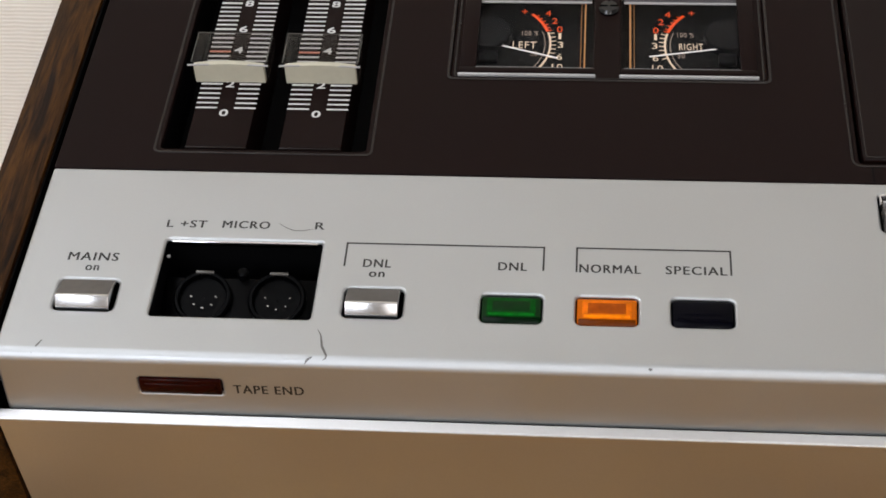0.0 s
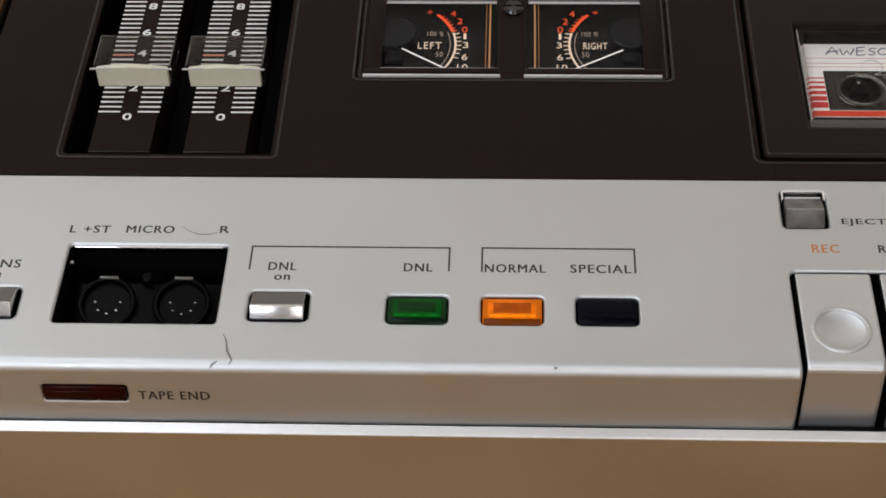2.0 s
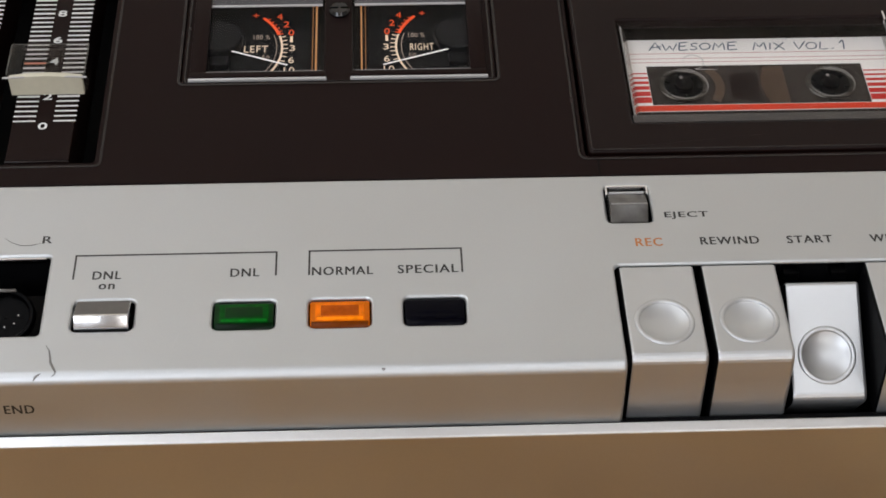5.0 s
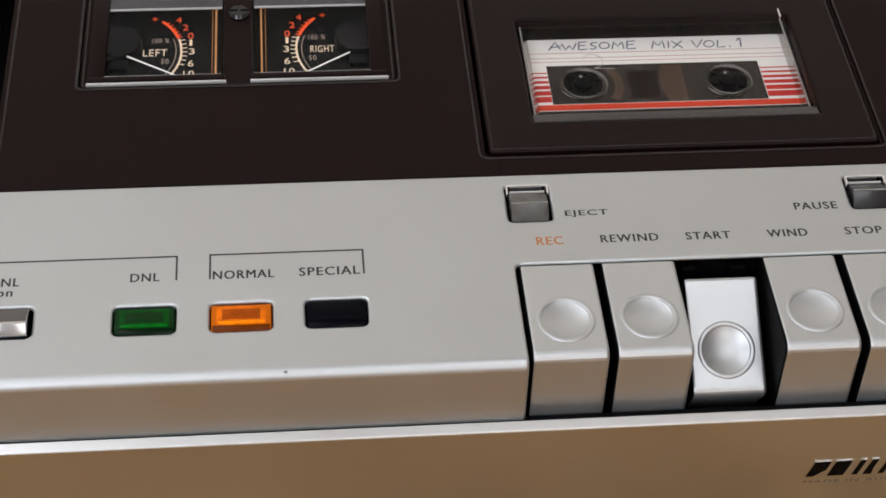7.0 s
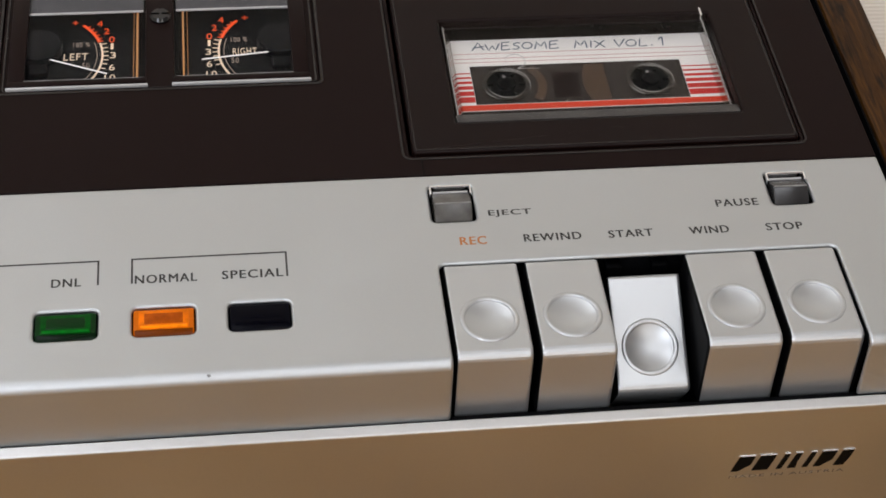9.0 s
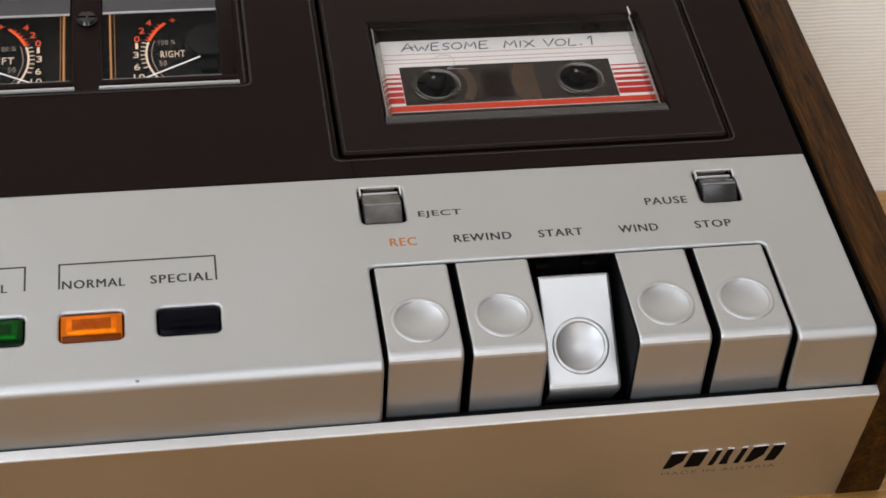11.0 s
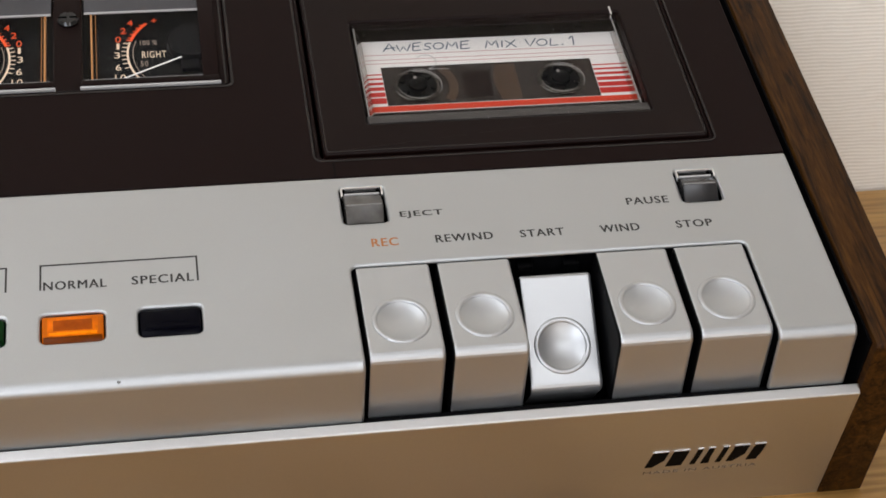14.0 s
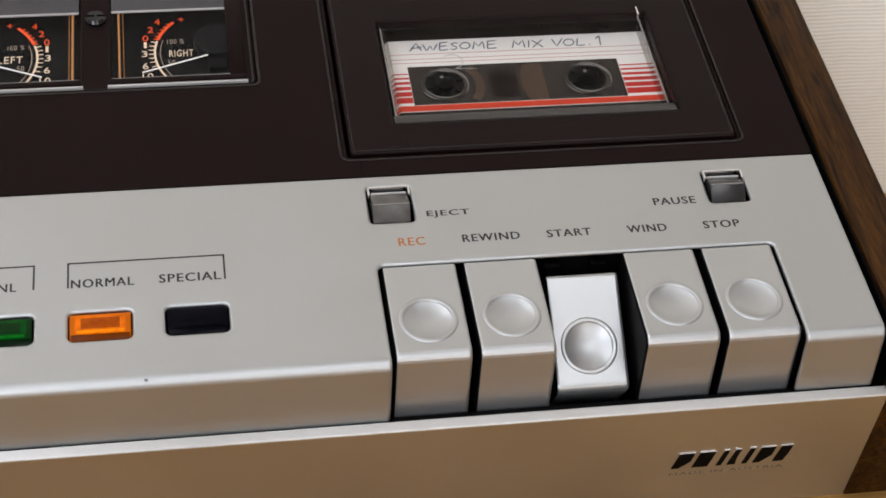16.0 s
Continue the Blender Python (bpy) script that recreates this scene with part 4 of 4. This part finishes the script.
part("scratch", ribbon([(-32.0, -30.5), (-31.5, -28.2), (-30.8, -26.2)], 0.22, 0.0, 0.02, True), SILVER_KEY, deck)
part("chip", onto_roll(ribbon([(17.5, -37.9), (17.9, -38.1), (18.4, -38.0)], 0.6, 0.02, 0.04, True)), SCRATCH, deck, "small chip on the edge")
part("hair", ribbon([(-76.5, 6.6), (-74.6, 5.0), (-72.2, 3.9), (-69.6, 3.9), (-67.4, 4.6)], 0.11, 0.02, 0.08, True), SMOKE, deck, "thin curled hair")

# ---- the cassette behind the window ----
cassette = tagged(new("compact_cassette"), label="compact cassette with handwritten white label and red stripes", category="cassette")
cassette.matrix_world = DECK
ZC = -6.6
CX, CY = 125.0, 67.4
shell = cut(slab(CX - 50.2, CX + 50.2, 41.5, 105, ZC - 8.7, ZC, 2.0), join(turned([(5.2, -30), (5.2, 5)], CX - 20.9, CY, 32), turned([(5.2, -30), (5.2, 5)], CX + 20.9, CY, 32)))
part("shell", shell, SHELL, cassette, "smoky dark shell", bevel=0.3)
LX0, LX1 = 97.2, 165.2
WX0, WX1, WY0, WY1 = 94.5, 156.3, 59.4, 76.0
part("label", cut(slab(LX0 - 8, LX1 + 1.5, 56.7, 87.6, ZC + 0.01, ZC + 0.12, 0.8), box(WX0, WX1, WY0, WY1, ZC - 3, ZC + 3)), LABEL, cassette, "white paper label")
part("rule", box(LX0 - 7.5, LX1 + 1.2, 56.9, 59.2, ZC + 0.13, ZC + 0.16), LABEL_ORANGE, cassette, "orange-red bottom stripe")
for k, h in enumerate((2.4, 1.9, 1.5, 1.1, 0.8, 0.5)):
    y = 61.6 + 2.75 * k - 0.1 * k * k
    for a, b in ((LX0 - 7.5, WX0 - 0.1), (WX1 + 0.1, LX1 + 1.2)):
        part("stripe", box(a, b, y - h / 2, y + h / 2, ZC + 0.13, ZC + 0.16), LABEL_RED, cassette, "red label stripe")
for y in (77.6, 79.2, 81.4):
    part("rule", box(LX0 - 7.5, LX1 + 1.2, y - 0.11, y + 0.11, ZC + 0.13, ZC + 0.15), LABEL_PINK, cassette, "thin red rule")
STROKES = {
    "A": [[(0.0, 0.0), (0.25, 0.5), (0.5, 1.0), (0.72, 0.5), (0.95, 0.05)], [(0.1, 0.33), (0.55, 0.4), (1.0, 0.5)]],
    "W": [[(0.0, 0.95), (0.12, 0.5), (0.25, 0.02), (0.4, 0.4), (0.52, 0.7), (0.62, 0.35), (0.74, 0.04), (0.88, 0.5), (1.0, 1.0)]],
    "E": [[(0.1, 1.0), (0.06, 0.5), (0.05, 0.0)], [(0.05, 0.98), (0.5, 1.0), (0.95, 1.05)], [(0.05, 0.52), (0.8, 0.58)], [(0.05, 0.0), (0.5, 0.0), (1.0, 0.06)]],
    "S": [[(0.95, 0.9), (0.6, 1.0), (0.2, 0.85), (0.25, 0.6), (0.7, 0.45), (0.85, 0.2), (0.5, 0.0), (0.05, 0.1)]],
    "O": [[(0.55, 1.0), (0.2, 0.88), (0.0, 0.5), (0.2, 0.08), (0.55, 0.0), (0.9, 0.2), (1.0, 0.55), (0.85, 0.88), (0.5, 1.0)]],
    "M": [[(0.0, 0.0), (0.1, 0.5), (0.18, 1.0), (0.35, 0.6), (0.52, 0.35), (0.7, 0.7), (0.85, 1.0), (0.94, 0.5), (1.0, 0.0)]],
    "I": [[(0.6, 1.0), (0.5, 0.5), (0.4, 0.0)]],
    "X": [[(0.0, 0.95), (0.5, 0.5), (1.0, 0.0)], [(0.95, 1.0), (0.5, 0.5), (0.05, 0.0)]],
    "V": [[(0.0, 1.0), (0.2, 0.5), (0.42, 0.0), (0.7, 0.5), (1.0, 1.05)]],
    "L": [[(0.15, 1.0), (0.08, 0.5), (0.0, 0.03), (0.5, 0.0), (1.0, 0.06)]],
    ".": [[(0.0, 0.3), (0.9, 0.5)]]}
for text, x0, x1, y0, y1 in (("A", 96.4, 100.0, 82.9, 86.4), ("W", 100.2, 104.4, 82.7, 85.8), ("E", 105.0, 107.6, 82.8, 86.2), ("S", 108.2, 110.7, 82.9, 85.9), ("O", 111.1, 114.2, 83.0, 85.9),
                             ("M", 114.9, 118.4, 82.8, 86.0), ("E", 119.2, 122.0, 82.7, 86.1), ("M", 126.6, 130.4, 82.5, 85.9), ("I", 131.2, 132.0, 82.6, 85.6), ("X", 132.6, 135.8, 82.4, 85.7),
                             ("V", 138.6, 141.8, 82.5, 85.8), ("O", 142.0, 145.2, 82.5, 85.5), ("L", 146.0, 148.4, 82.4, 85.6), (".", 149.3, 150.0, 82.4, 83.1)):
    lines = [ribbon([(x0 + u * (x1 - x0) + 0.12 * (v - 0.5) * (y1 - y0), y0 + v * (y1 - y0)) for u, v in s], 0.40, ZC + 0.13 + 0.004 * n, 0.03) for n, s in enumerate(STROKES[text])]
    part("handwritten_letter", join(*lines), INK, cassette)
part("handwritten_letter", ribbon([(152.0, 85.0), (152.9, 86.2), (153.3, 86.3), (153.1, 84.0), (152.9, 82.3)], 0.42, ZC + 0.13, 0.03), INK, cassette)
part("window", box(WX0 + 0.1, WX1 - 0.1, WY0 + 0.1, WY1 - 0.1, ZC + 0.005, ZC + 0.10), SHELL, cassette, "dark smoky window area")
part("tape_pack", ribbon(arc_pts(CX - 20.9, CY, 10.4, -38, 42, 16), 2.6, ZC + 0.1, 0.03), TAPE, cassette, "brown tape pack seen through the window")
part("tape_pack", column(arc_pts(CX + 20.9, CY, 19.6, 157, 203, 12) + [(133.4, CY - 7.6), (133.4, CY + 7.8)], ZC + 0.1, ZC + 0.13), TAPE, cassette, "brown tape pack seen through the window")
part("clear_slot", box(117.4, 125.4, 61.2, 72.4, ZC + 0.1, ZC + 0.115), LID, cassette)
HUBS = []
for x in (CX - 20.9, CX + 20.9):
    part("hub_hole", turned([(5.5, ZC - 0.4), (5.5, ZC + 0.18)], x, CY, 40), HUB_BLACK, cassette, "black spindle hole")
    part("hub_rim", turned([(5.6, ZC), (5.6, ZC + 0.5), (6.9, ZC + 0.5), (7.1, ZC)], x, CY, 40, close=True), CLEAR_RING, cassette, "clear hub rim")
    hub = part("hub", join(turned([(2.6, 0.18), (2.6, 1.1), (1.6, 1.5)], 0, 0, 24),
                           box(3.6, 5.3, -0.5, 0.5, 0.18, 0.9, 0.15)), HUB_BLACK, cassette, "black toothed hub", pose(x * S, CY * S, ZC * S))
    for k in range(6):
        bm = box(3.9, 5.4, -0.45, 0.45, 0.2, 0.8, 0.12)
        bmesh.ops.rotate(bm, cent=(0, 0, 0), matrix=Matrix.Rotation(radians(60 * k), 3, "Z"), verts=bm.verts)
        part("tooth", bm, SOCKET, hub)
    for r, a0, a1 in ((6.9, -40, 100), (6.3, 10, 130), (5.75, 190, 320), (6.9, 200, 250), (5.75, 60, 100)):
        part("rim_glint", ribbon(arc_pts(x, CY, r, a0, a1, 16), 0.32, ZC + 0.52, 0.04, True), GLINT, cassette)
    part("rim_glint", turned([(0.5, ZC + 1.5), (0.5, ZC + 1.6)], x - 0.6, CY + 2.0, 10), GLINT, cassette)
    HUBS.append((hub, x))

# ---- what moves ----
NEEDLE_ROWS = [
    (0, -18, -169),
    (0.3, -29, -153),
    (0.5, -26.7, -156.3),
    (1, -30, -149),
    (1.5, -32.4, -155),
    (2, -34.5, -149),
    (2.5, -33, -149),
    (3, -28, -154),
    (3.5, -32.5, -150),
    (4, -32, -148),
    (4.5, -28, -155),
    (5, -22, -161),
    (5.5, -30, -150),
    (6, -27, -152),
    (6.3, -29, -163),
    (6.5, -31.2, -152),
    (7, -32.2, -147),
    (7.5, -32.5, -148),
    (8, -31, -147),
    (8.2, -29, -160),
    (8.3, -27, -183),
    (8.5, -21.5, -167),
    (8.8, -30, -147),
    (9, -23.6, -173),
    (9.2, -28, -153),
    (9.5, -27, -157.4),
    (9.7, -24, -159),
    (10, -28, -155),
    (10.5, -20, -165),
    (11, -29, -152),
    (11.5, -24, -163),
    (11.8, -22, -168),
    (12, -22, -162),
    (12.3, -23, -164),
    (12.5, -23, -164.5),
    (13, -25, -163),
    (13.5, -33, -150.5),
    (14, -33, -153),
    (14.5, -32, -150),
    (15, -27, -156),
    (15.5, -28, -152),
    (16, -24, -160.6),
]


def motions():
    for n, (needle, sx, sy) in enumerate(NEEDLES):
        walk(needle, [(row[0], pose(sx * S, sy * S, (ZD + 1.6) * S, 0, 0, row[1 + n])) for row in NEEDLE_ROWS])
    for hub, x in HUBS:
        walk(hub, [(0.5 * k, pose(x * S, CY * S, ZC * S, 0, 0, HUB_TURN * 0.5 * k)) for k in range(33)])


HUB_TURN = 80.0                # degrees a second
motions()
